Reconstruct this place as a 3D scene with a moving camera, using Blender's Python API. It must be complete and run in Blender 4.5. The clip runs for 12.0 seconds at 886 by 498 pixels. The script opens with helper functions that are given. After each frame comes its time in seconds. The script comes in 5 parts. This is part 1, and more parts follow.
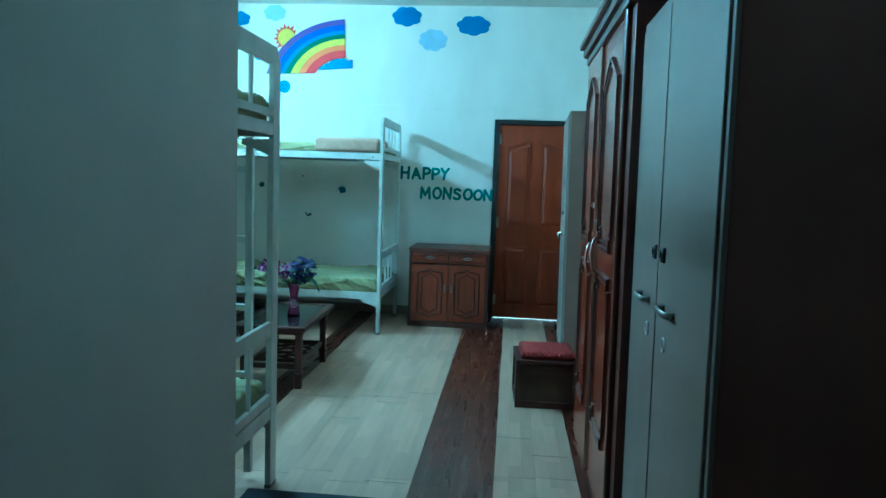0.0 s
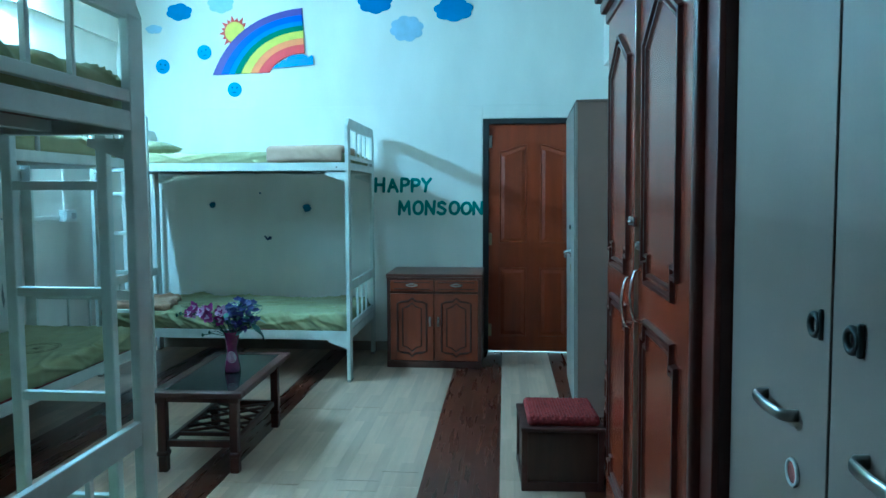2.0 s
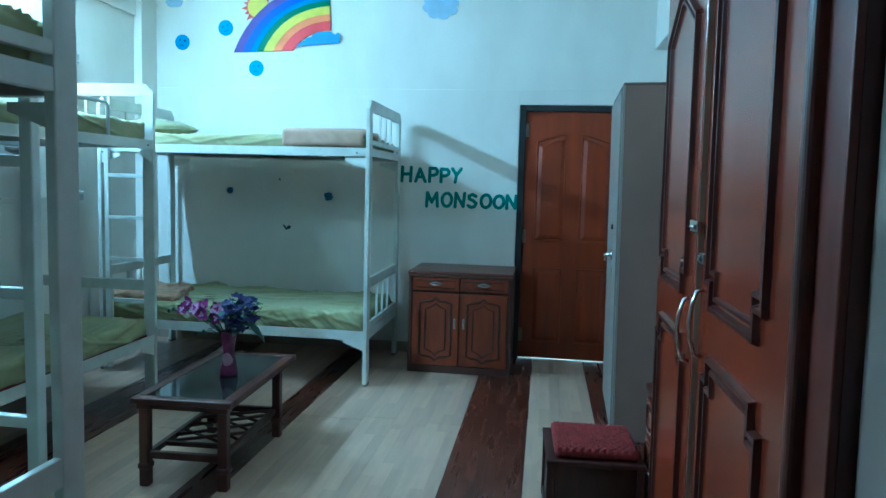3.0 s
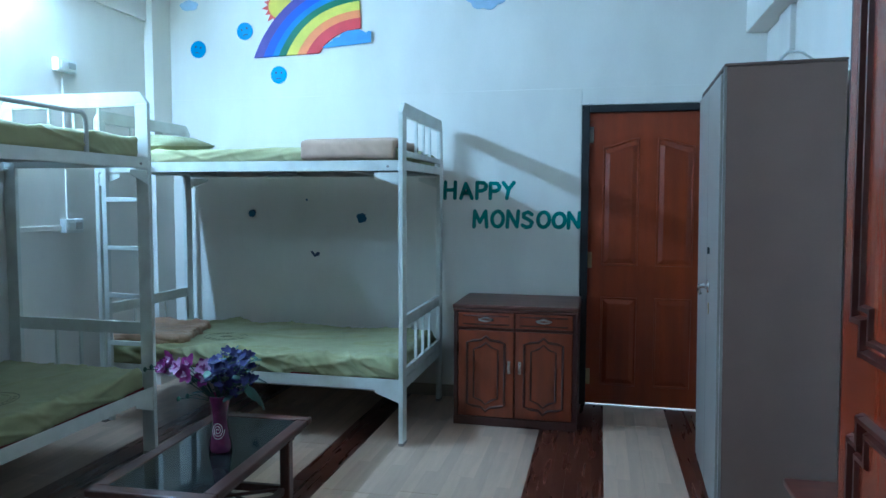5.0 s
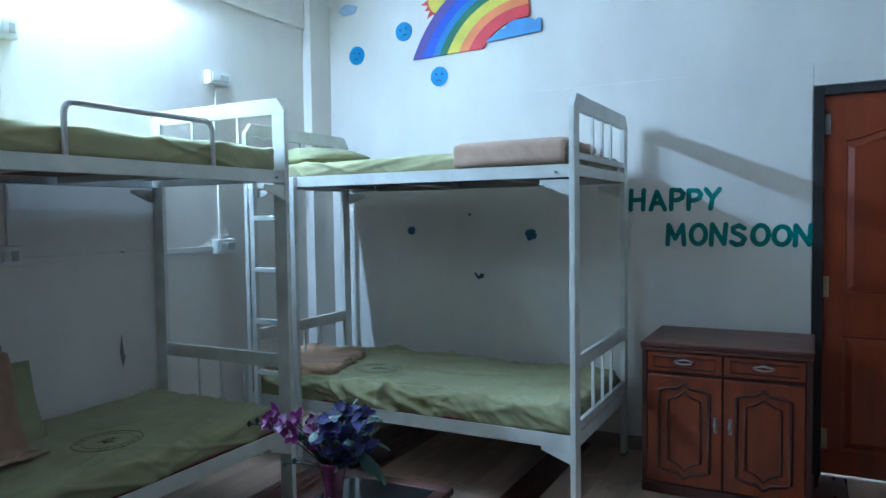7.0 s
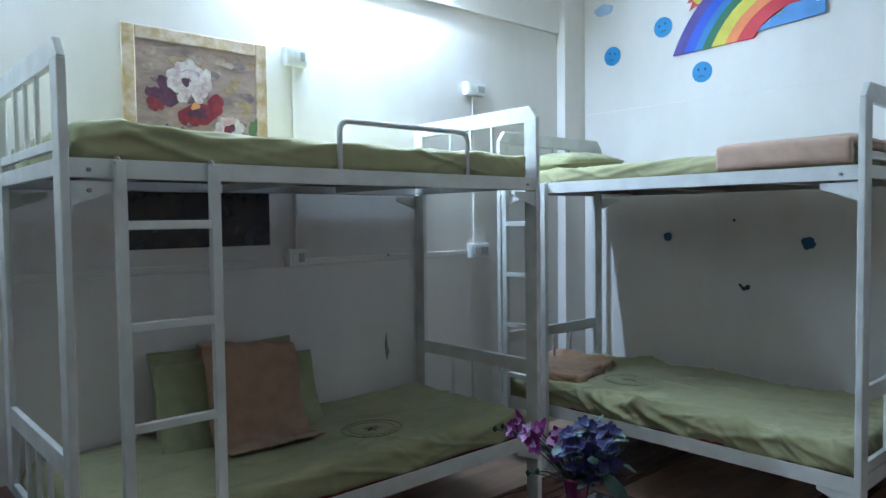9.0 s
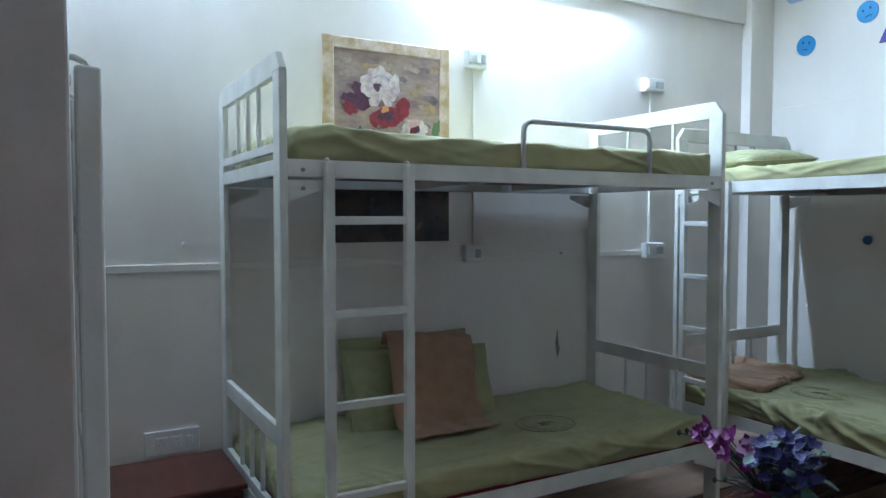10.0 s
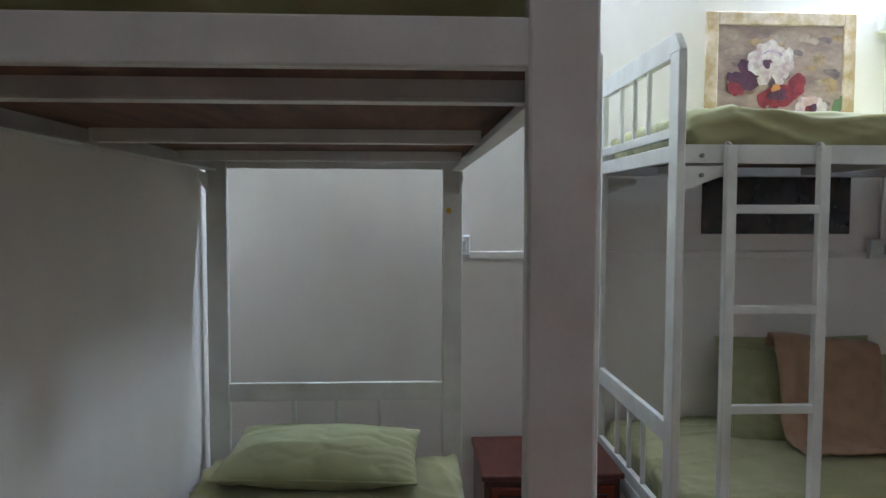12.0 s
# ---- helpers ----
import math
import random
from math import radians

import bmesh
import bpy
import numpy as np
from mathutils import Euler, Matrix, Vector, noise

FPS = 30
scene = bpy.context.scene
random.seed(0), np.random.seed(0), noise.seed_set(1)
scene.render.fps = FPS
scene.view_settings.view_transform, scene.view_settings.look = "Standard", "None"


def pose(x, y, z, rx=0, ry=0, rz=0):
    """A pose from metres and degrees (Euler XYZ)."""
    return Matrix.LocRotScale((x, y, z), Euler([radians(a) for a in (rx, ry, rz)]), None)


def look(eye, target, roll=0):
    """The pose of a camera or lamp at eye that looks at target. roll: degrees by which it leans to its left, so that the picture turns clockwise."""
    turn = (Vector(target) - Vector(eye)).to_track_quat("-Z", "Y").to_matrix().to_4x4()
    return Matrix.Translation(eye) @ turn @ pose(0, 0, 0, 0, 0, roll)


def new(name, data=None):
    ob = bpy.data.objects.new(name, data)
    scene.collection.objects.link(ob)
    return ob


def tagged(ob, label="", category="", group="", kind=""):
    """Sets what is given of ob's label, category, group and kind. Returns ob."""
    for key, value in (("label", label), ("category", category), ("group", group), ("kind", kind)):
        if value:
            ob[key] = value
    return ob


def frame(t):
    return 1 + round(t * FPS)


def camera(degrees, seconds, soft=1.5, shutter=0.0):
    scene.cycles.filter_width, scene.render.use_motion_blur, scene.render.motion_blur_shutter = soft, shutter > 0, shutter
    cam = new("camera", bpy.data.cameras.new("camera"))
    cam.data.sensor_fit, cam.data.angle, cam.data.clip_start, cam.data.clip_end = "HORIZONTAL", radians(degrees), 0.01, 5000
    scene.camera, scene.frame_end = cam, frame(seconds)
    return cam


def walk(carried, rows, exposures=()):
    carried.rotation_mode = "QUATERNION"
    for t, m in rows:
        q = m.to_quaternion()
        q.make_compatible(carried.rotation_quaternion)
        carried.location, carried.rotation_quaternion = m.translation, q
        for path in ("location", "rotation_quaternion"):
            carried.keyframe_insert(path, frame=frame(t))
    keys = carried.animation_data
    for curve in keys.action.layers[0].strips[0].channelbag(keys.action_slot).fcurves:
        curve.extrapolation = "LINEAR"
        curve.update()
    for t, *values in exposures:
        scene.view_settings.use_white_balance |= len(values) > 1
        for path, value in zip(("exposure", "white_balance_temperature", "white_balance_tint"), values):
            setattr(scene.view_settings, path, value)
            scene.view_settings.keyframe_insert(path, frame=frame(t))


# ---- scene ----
cam = camera(64.3, 12.0)
PATH = [
    (0, (-0.036, 0.15, 1.432), (-0.222, 2.132, 1.239), 2.0),
    (0.5, (-0.023, 0.421, 1.422), (-0.252, 2.394, 1.183), 0.6),
    (1, (-0.006, 0.717, 1.427), (-0.322, 2.676, 1.178), 0.9),
    (1.5, (-0.058, 1.009, 1.428), (-0.251, 2.993, 1.262), 0.2),
    (2, (-0.044, 1.276, 1.429), (-0.217, 3.262, 1.271), -0.1),
    (2.5, (-0.009, 1.504, 1.44), (-0.302, 3.476, 1.275), 1.3),
    (2.7, (-0.008, 1.602, 1.429), (-0.28, 3.575, 1.246), 1.6),
    (4.5, (-0.03, 2.38, 1.419), (-0.437, 4.331, 1.257), 0.8),
    (5, (-0.099, 2.579, 1.433), (-0.534, 4.526, 1.294), 0.2),
    (5.5, (-0.114, 2.776, 1.434), (-0.734, 4.674, 1.329), -0.3),
    (6, (-0.098, 2.97, 1.428), (-0.902, 4.797, 1.312), 0.6),
    (6.5, (-0.158, 3.145, 1.43), (-0.988, 4.962, 1.34), 0.9),
    (7, (-0.221, 3.304, 1.432), (-1.155, 5.07, 1.335), -0.8),
    (7.2, (-0.232, 3.353, 1.436), (-1.272, 5.06, 1.35), -0.3),
    (8.8, (-0.223, 3.378, 1.464), (-1.671, 4.755, 1.379), -0.8),
    (9, (-0.225, 3.344, 1.462), (-1.717, 4.673, 1.376), -0.7),
    (9.5, (-0.221, 3.279, 1.464), (-1.824, 4.472, 1.384), -0.9),
    (10, (-0.231, 3.229, 1.464), (-1.978, 4.199, 1.374), -0.0),
    (10.5, (-0.254, 3.18, 1.468), (-2.114, 3.91, 1.379), 0.5),
    (11, (-0.26, 3.143, 1.466), (-2.197, 3.634, 1.391), 1.0),
    (11.5, (-0.275, 3.113, 1.466), (-2.253, 3.396, 1.372), 1.0),
    (12, (-0.321, 3.044, 1.454), (-2.316, 3.139, 1.339), 0.1),
]

EXPOSURES = [(0.0, 1.10, 3860, -46), (1.5, 1.08, 4000, -39), (2.5, 1.02, 4090, -34), (4.5, 0.90, 4500, -15), (6.5, 0.69, 4820, -6), (9.5, 0.58, 5600, 3), (11.0, 0.75, 5800, 4), (12.0, 0.81, 6300, 9)]
walk(cam, [(t, look(eye, target, roll)) for t, eye, target, roll in PATH], EXPOSURES)

# ---- light ----
world = bpy.data.worlds.new("world")
scene.world = world
world.use_nodes = True
world.node_tree.nodes["Background"].inputs[0].default_value = (0.6, 0.8, 1.0, 1)
world.node_tree.nodes["Background"].inputs[1].default_value = 0.3
TUBE_POWER = {"north": 485.0, "south": 155.0}


# ---- mesh helpers ----
def box(bm, x0, x1, y0, y1, z0, z1):
    m = Matrix.LocRotScale(((x0 + x1) / 2, (y0 + y1) / 2, (z0 + z1) / 2), None, (x1 - x0, y1 - y0, z1 - z0))
    bmesh.ops.create_cube(bm, size=1, matrix=m)
    return bm


def rbox(x0, x1, y0, y1, z0, z1, r=0.003, seg=2):
    """A box with rounded edges."""
    bm = box(bmesh.new(), x0, x1, y0, y1, z0, z1)
    bmesh.ops.bevel(bm, geom=bm.edges[:], offset=r, segments=seg, profile=0.5, affect="EDGES")
    return bm


def join(*bms):
    """One bmesh of several."""
    out = bmesh.new()
    for b in bms:
        me = bpy.data.meshes.new("t")
        b.to_mesh(me)
        b.free()
        out.from_mesh(me)
        bpy.data.meshes.remove(me)
    return out


def prism(pts, axis, a, b, r=0.0):
    """A polygon in the two axes other than axis, drawn out from a to b."""
    bm = bmesh.new()

    def at(p, c):
        return {"x": (c, p[0], p[1]), "y": (p[0], c, p[1]), "z": (p[0], p[1], c)}[axis]
    lo = [bm.verts.new(at(p, a)) for p in pts]
    hi = [bm.verts.new(at(p, b)) for p in pts]
    bm.faces.new(lo)
    bm.faces.new(hi[::-1])
    n = len(pts)
    for i in range(n):
        bm.faces.new((lo[i], hi[i], hi[(i + 1) % n], lo[(i + 1) % n]))
    bmesh.ops.recalc_face_normals(bm, faces=bm.faces[:])
    if r:
        bmesh.ops.bevel(bm, geom=bm.edges[:], offset=r, segments=1, affect="EDGES")
    return bm


def tube(path, r, seg=10, closed=False, flat=1.0):
    """A round bar along a path; r is a number or one for each point."""
    bm = bmesh.new()
    pts = [Vector(p) for p in path]
    n = len(pts)
    rad = [r] * n if isinstance(r, (int, float)) else r
    rings = []
    side = None
    for i, p in enumerate(pts):
        d = (pts[(i + 1) % n] - pts[i - 1]) if closed else (pts[min(i + 1, n - 1)] - pts[max(i - 1, 0)])
        d.normalize()
        if side is None:
            side = d.cross(Vector((0, 0, 1)) if abs(d.z) < 0.9 else Vector((1, 0, 0))).normalized()
        side = (side - d * side.dot(d)).normalized()
        up = d.cross(side)
        rings.append([bm.verts.new(p + rad[i] * (math.cos(a) * side + flat * math.sin(a) * up))
                      for a in (2 * math.pi * k / seg for k in range(seg))])
    for i in range(n if closed else n - 1):
        a, b = rings[i], rings[(i + 1) % n]
        for k in range(seg):
            bm.faces.new((a[k], a[(k + 1) % seg], b[(k + 1) % seg], b[k]))
    if not closed:
        bm.faces.new(rings[0][::-1])
        bm.faces.new(rings[-1])
    bmesh.ops.recalc_face_normals(bm, faces=bm.faces[:])
    for f in bm.faces:
        f.smooth = len(f.verts) == 4
    return bm


def lathe(profile, seg=28, cx=0.0, cy=0.0):
    """A turned body from (radius, height) pairs."""
    bm = bmesh.new()
    rings = [[bm.verts.new((cx + r * math.cos(2 * math.pi * k / seg), cy + r * math.sin(2 * math.pi * k / seg), z)) for k in range(seg)] for r, z in profile]
    for a, b in zip(rings, rings[1:]):
        for k in range(seg):
            f = bm.faces.new((a[k], a[(k + 1) % seg], b[(k + 1) % seg], b[k]))
            f.smooth = True
    bm.faces.new(rings[0][::-1])
    bm.faces.new(rings[-1])
    return bm


def disc(cx, cz, r, y0, y1, rx=1.0, seg=28):
    """A flat round plate in the xz plane."""
    return prism([(cx + rx * r * math.cos(2 * math.pi * k / seg), cz + r * math.sin(2 * math.pi * k / seg)) for k in range(seg)], "y", y0, y1)


def part(name, bm, material, parent=None, label=""):
    me = bpy.data.meshes.new(name)
    bm.to_mesh(me)
    bm.free()
    me.materials.append(material)
    ob = new(name, me)
    if parent:
        ob.parent = parent
    if label:
        ob["label"] = label
    return ob


def thing(name, label, category, m=None, group="", kind=""):
    """An Empty at the base of a thing, which parents its parts."""
    ob = tagged(new(name), label, category, group, kind)
    ob.empty_display_size = 0.1
    if m is not None:
        ob.matrix_world = m
    return ob


def single(name, bm, material, label, category, m=None, group="", kind=""):
    ob = tagged(part(name, bm, material), label, category, group, kind)
    if m is not None:
        ob.matrix_world = m
    return ob


def structure(name, bm, material, label=""):
    return tagged(part(name, bm, material), label, "", "", "structure")


# ---- materials ----
def surface(name, color, rough=0.5, metal=0.0, vary=0.08, scale=6.0, fine=90.0, bump=0.05, tint=None, island=0.0, spread=0.0, stretch=(1, 1, 1), coat=0.0, gloss_vary=0.12, dist=0.004):
    """A plain surface with broad stains, fine grain, bump and uneven gloss."""
    m = bpy.data.materials.new(name)
    m.use_nodes = True
    nt = m.node_tree
    n, link = nt.nodes, nt.links.new
    b = n["Principled BSDF"]
    co = n.new("ShaderNodeTexCoord")
    mp = n.new("ShaderNodeMapping")
    mp.inputs["Scale"].default_value = stretch
    link(co.outputs["Object"], mp.inputs["Vector"])
    big = n.new("ShaderNodeTexNoise")
    big.inputs["Scale"].default_value, big.inputs["Detail"].default_value = scale, 4
    small = n.new("ShaderNodeTexNoise")
    small.inputs["Scale"].default_value, small.inputs["Detail"].default_value = fine, 5
    for t in (big, small):
        link(mp.outputs["Vector"], t.inputs["Vector"])
    low = tuple(c * (1 - vary * 1.6) for c in color) if tint is None else tint
    mix = n.new("ShaderNodeMix")
    mix.data_type = "RGBA"
    mix.inputs[6].default_value, mix.inputs[7].default_value = (*color, 1), (*low, 1)
    ramp = n.new("ShaderNodeMapRange")
    ramp.inputs[1].default_value, ramp.inputs[2].default_value = 0.35, 0.75
    link(big.outputs["Fac"], ramp.inputs[0])
    link(ramp.outputs[0], mix.inputs[0])
    hsv = n.new("ShaderNodeHueSaturation")
    link(mix.outputs[2], hsv.inputs["Color"])
    val = n.new("ShaderNodeMath")
    val.operation = "MULTIPLY_ADD"
    val.inputs[1].default_value, val.inputs[2].default_value = vary * 1.5, 1 - vary * 0.75
    link(small.outputs["Fac"], val.inputs[0])
    last = val
    for source, amount in (("ShaderNodeNewGeometry", island), ("ShaderNodeObjectInfo", spread)):
        if amount:
            info = n.new(source)
            add = n.new("ShaderNodeMath")
            add.operation = "MULTIPLY_ADD"
            add.inputs[1].default_value = amount
            link(info.outputs["Random Per Island" if source.endswith("Geometry") else "Random"], add.inputs[0])
            off = n.new("ShaderNodeMath")
            off.operation = "SUBTRACT"
            off.inputs[1].default_value = amount / 2
            link(last.outputs[0], add.inputs[2])
            link(add.outputs[0], off.inputs[0])
            last = off
    link(last.outputs[0], hsv.inputs["Value"])
    link(hsv.outputs["Color"], b.inputs["Base Color"])
    rr = n.new("ShaderNodeMath")
    rr.operation = "MULTIPLY_ADD"
    rr.inputs[1].default_value, rr.inputs[2].default_value = gloss_vary, rough - gloss_vary / 2
    link(big.outputs["Fac"], rr.inputs[0])
    link(rr.outputs[0], b.inputs["Roughness"])
    b.inputs["Metallic"].default_value = metal
    b.inputs["Coat Weight"].default_value = coat
    b.inputs["Coat Roughness"].default_value = 0.12
    bp = n.new("ShaderNodeBump")
    bp.inputs["Strength"].default_value, bp.inputs["Distance"].default_value = bump, dist
    link(small.outputs["Fac"], bp.inputs["Height"])
    link(bp.outputs["Normal"], b.inputs["Normal"])
    return m


def cloth(name, color, rough=0.9, weave=700.0, fold=9.0, vary=0.1):
    """Woven cloth with soft creases."""
    m = surface(name, color, rough, 0, vary, fold, weave, 0.25, dist=0.0015, gloss_vary=0.05)
    b = m.node_tree.nodes["Principled BSDF"]
    b.inputs["Sheen Weight"].default_value = 0.15
    b.inputs["Specular IOR Level"].default_value = 0.25
    return m


def glow(name, color, strength):
    m = bpy.data.materials.new(name)
    m.use_nodes = True
    b = m.node_tree.nodes["Principled BSDF"]
    b.inputs["Base Color"].default_value = (*color, 1)
    b.inputs["Emission Color"].default_value = (*color, 1)
    b.inputs["Emission Strength"].default_value = strength
    return m


WALL = surface("wall_paint", (0.803, 0.760, 0.695), 0.62, 0, 0.045, 1.9, 130, 0.06, tint=(0.705, 0.660, 0.595), dist=0.002, stretch=(1.3, 1.3, 0.55))
CEIL = surface("ceiling_paint", (0.835, 0.788, 0.715), 0.8, 0, 0.03, 2.0, 120, 0.05)
SKIRT = surface("skirting_paint", (0.34, 0.28, 0.22), 0.5, 0, 0.12, 5, 90)
LIGHT_WOOD = surface("maple_laminate", (0.50, 0.350, 0.250), 0.30, 0, 0.10, 3.0, 26, 0.02, island=0.30, spread=0.06, stretch=(9, 0.8, 1), gloss_vary=0.1)
DARK_WOOD = surface("merbau_laminate", (0.082, 0.021, 0.011), 0.28, 0, 0.15, 3.0, 26, 0.02, island=0.38, spread=0.10, stretch=(9, 0.8, 1), gloss_vary=0.1)
JOINT = surface("floor_joint", (0.05, 0.04, 0.03), 0.8)
STEEL_PAINT = surface("cream_steel_paint", (0.70, 0.70, 0.645), 0.34, 0, 0.07, 8, 160, 0.05, tint=(0.575, 0.56, 0.50), gloss_vary=0.16)
CHIPPED = surface("bare_steel_edge", (0.30, 0.27, 0.24), 0.5, 0.6, 0.2, 20, 160)
PLY = surface("red_plywood", (0.20, 0.085, 0.05), 0.7, 0, 0.35, 4, 40, 0.1, tint=(0.09, 0.05, 0.035), stretch=(1, 6, 1))
SHEET = cloth("green_sheet", (0.365, 0.350, 0.180))
SHEET_PALE = cloth("green_pillow_cotton", (0.365, 0.365, 0.19))
TAN = cloth("tan_towelling", (0.42, 0.265, 0.165), 0.95, 420, 14, 0.14)
BLANKET = cloth("tan_fleece", (0.50, 0.345, 0.25), 0.95, 300, 10, 0.12)
EMBROIDERY = cloth("dark_green_thread", (0.12, 0.12, 0.06))
REDWOOD = surface("red_polished_wood", (0.208, 0.028, 0.008), 0.24, 0, 0.12, 1.4, 46, 0.02, tint=(0.150, 0.020, 0.007), stretch=(6, 6, 0.5), coat=0.12, gloss_vary=0.1)
DARKRED = surface("dark_red_moulding", (0.072, 0.014, 0.009), 0.30, 0, 0.2, 4, 40, 0.03, stretch=(6, 6, 0.8), coat=0.12)
DOORWOOD = surface("teak_door_varnish", (0.222, 0.034, 0.0055), 0.38, 0, 0.22, 1.6, 28, 0.04, tint=(0.155, 0.024, 0.005), stretch=(8, 8, 0.6), coat=0.05, gloss_vary=0.12)
CABWOOD = surface("orange_brown_veneer", (0.195, 0.036, 0.010), 0.38, 0, 0.22, 3, 36, 0.04, tint=(0.12, 0.024, 0.008), stretch=(7, 7, 0.8), coat=0.05)
CABEDGE = surface("walnut_edge", (0.055, 0.015, 0.009), 0.5, 0, 0.2, 4, 40, 0.04, stretch=(6, 6, 0.9))
CABTOP = surface("walnut_top", (0.115, 0.040, 0.026), 0.38, 0, 0.2, 3, 36, 0.04, stretch=(0.9, 7, 7))
BLACK = surface("black_frame_paint", (0.013, 0.012, 0.013), 0.6, 0, 0.2, 12, 60, 0.1)
TABLEWOOD = surface("dark_table_wood", (0.060, 0.014, 0.008), 0.46, 0, 0.25, 5, 45, 0.05, stretch=(5, 1, 1), coat=0.05)
CHROME = surface("chrome", (0.78, 0.78, 0.78), 0.18, 1.0, 0.04, 20, 200, 0.02)
PEWTER = surface("dull_pewter", (0.46, 0.44, 0.42), 0.32, 1.0, 0.12, 30, 200, 0.04)
MAROON = cloth("maroon_ticking", (0.17, 0.015, 0.02))
BRASS = surface("worn_brass", (0.45, 0.36, 0.22), 0.35, 1.0, 0.15, 30, 200, 0.05)
ALMIRAH_FRONT = surface("almirah_cream_enamel", (0.275, 0.240, 0.212), 0.36, 0, 0.05, 2.2, 140, 0.02, tint=(0.236, 0.206, 0.180), gloss_vary=0.1)
ALMIRAH_GREY = surface("almirah_grey_enamel", (0.252, 0.193, 0.164), 0.36, 0, 0.06, 2.2, 140, 0.02, tint=(0.213, 0.162, 0.138), gloss_vary=0.1)
ALMIRAH_SIDE = surface("almirah_taupe_enamel", (0.200, 0.126, 0.098), 0.48, 0, 0.08, 2.5, 140, 0.03, gloss_vary=0.1)
BLACK_PLASTIC = surface("black_plastic", (0.012, 0.012, 0.012), 0.4)
STICKER = surface("red_sticker", (0.30, 0.08, 0.07), 0.5, 0, 0.3, 60, 200)
WHITE_PLASTIC = surface("white_plastic", (0.78, 0.78, 0.75), 0.35, 0, 0.04, 20, 160, 0.02)
GREY_PLASTIC = surface("grey_plastic", (0.45, 0.45, 0.44), 0.4)
CUSHION = surface("maroon_cushion_cloth", (0.25, 0.022, 0.020), 0.9, 0, 0.3, 75, 260, 0.5, tint=(0.10, 0.010, 0.012))
DARKBOX = surface("dark_veneer_stool", (0.045, 0.019, 0.011), 0.35, 0, 0.25, 4, 40, 0.04, stretch=(6, 6, 1))

# ---- the room ----
WEST, EAST, NORTH, SOUTH, CEILING = -3.46, 0.93, 7.56, 2.25, 3.22
HALL_WEST, HALL_END = -0.874, -1.3
BEAM_FACE, PILASTER_FACE = -3.432, -3.387
DOOR_X0, DOOR_X1, DOOR_TOP = -0.235, 0.655, 2.08

structure("floor_slab", box(bmesh.new(), WEST - 0.2, EAST + 0.2, HALL_END - 0.2, NORTH + 1.2, -0.2, -0.012), JOINT, "dark concrete slab under the laminate floor")
structure("ceiling", box(bmesh.new(), WEST - 0.2, EAST + 0.2, HALL_END - 0.2, NORTH + 0.2, CEILING, CEILING + 0.15), CEIL, "plain white painted ceiling")
structure("wall_west", box(bmesh.new(), WEST - 0.2, WEST, SOUTH, NORTH + 0.2, -0.012, CEILING), WALL, "white painted plaster wall")
structure("wall_north", join(box(bmesh.new(), WEST, DOOR_X0, NORTH, NORTH + 0.2, -0.012, CEILING), box(bmesh.new(), DOOR_X1, EAST, NORTH, NORTH + 0.2, -0.012, CEILING),
                             box(bmesh.new(), DOOR_X0, DOOR_X1, NORTH, NORTH + 0.2, DOOR_TOP, CEILING)), WALL, "white painted plaster wall with paper decorations")
# the lower coat of plaster stands a little proud of the wall
structure("wall_north_dado", join(rbox(PILASTER_FACE + 0.003, DOOR_X0 - 0.003, NORTH - 0.010, NORTH + 0.004, -0.012, 2.20, 0.004), rbox(DOOR_X1 + 0.003, EAST, NORTH - 0.010, NORTH + 0.004, -0.012, 2.20, 0.004),
                                  rbox(DOOR_X0 - 0.003, DOOR_X1 + 0.003, NORTH - 0.010, NORTH + 0.004, DOOR_TOP + 0.004, 2.20, 0.004)), WALL, "proud lower coat of white plaster")
structure("wall_east", box(bmesh.new(), EAST, EAST + 0.2, HALL_END, NORTH + 0.2, -0.012, CEILING), WALL, "white painted plaster wall behind the cupboards")
structure("wall_south", box(bmesh.new(), WEST - 0.2, HALL_WEST, SOUTH - 0.15, SOUTH, -0.012, CEILING), WALL, "white painted plaster wall beside the bunk")
structure("wall_hall", box(bmesh.new(), HALL_WEST - 0.15, HALL_WEST, HALL_END, SOUTH - 0.15, -0.012, CEILING), WALL, "grey-white wall of the entrance passage")
structure("wall_entrance", box(bmesh.new(), HALL_WEST - 0.15, EAST + 0.2, HALL_END - 0.2, HALL_END, -0.012, CEILING), WALL, "plain wall closing the entrance passage")
structure("beam_west", rbox(WEST, BEAM_FACE, SOUTH + 0.002, 7.33, 2.755, CEILING - 0.002, 0.004), WALL, "shallow white beam along the top of the wall")
structure("pilaster", rbox(WEST, PILASTER_FACE, 7.33, NORTH, -0.01, CEILING - 0.002, 0.004), WALL, "narrow white corner pilaster")
structure("beam_east", rbox(0.80, EAST, 4.60, NORTH, 2.52, CEILING - 0.002, 0.005), WALL, "white beam above the cupboards")
structure("baseboard", join(rbox(PILASTER_FACE + 0.003, -0.24, NORTH - 0.024, NORTH - 0.010, 0, 0.085, 0.003)), SKIRT, "brown tiled skirting")
structure("baseboard_west", rbox(WEST, WEST + 0.012, SOUTH, 7.33, 0, 0.085, 0.003), WALL, "white painted skirting")

# glowing panel in place of the daylit landing outside the door
structure("daylight_panel", box(bmesh.new(), DOOR_X0 - 0.8, DOOR_X1 + 0.8, NORTH + 1.1, NORTH + 1.15, -0.012, 2.6), glow("daylight_outside", (0.95, 0.97, 1.0), 3.0), "glowing panel for the daylight beyond the door")

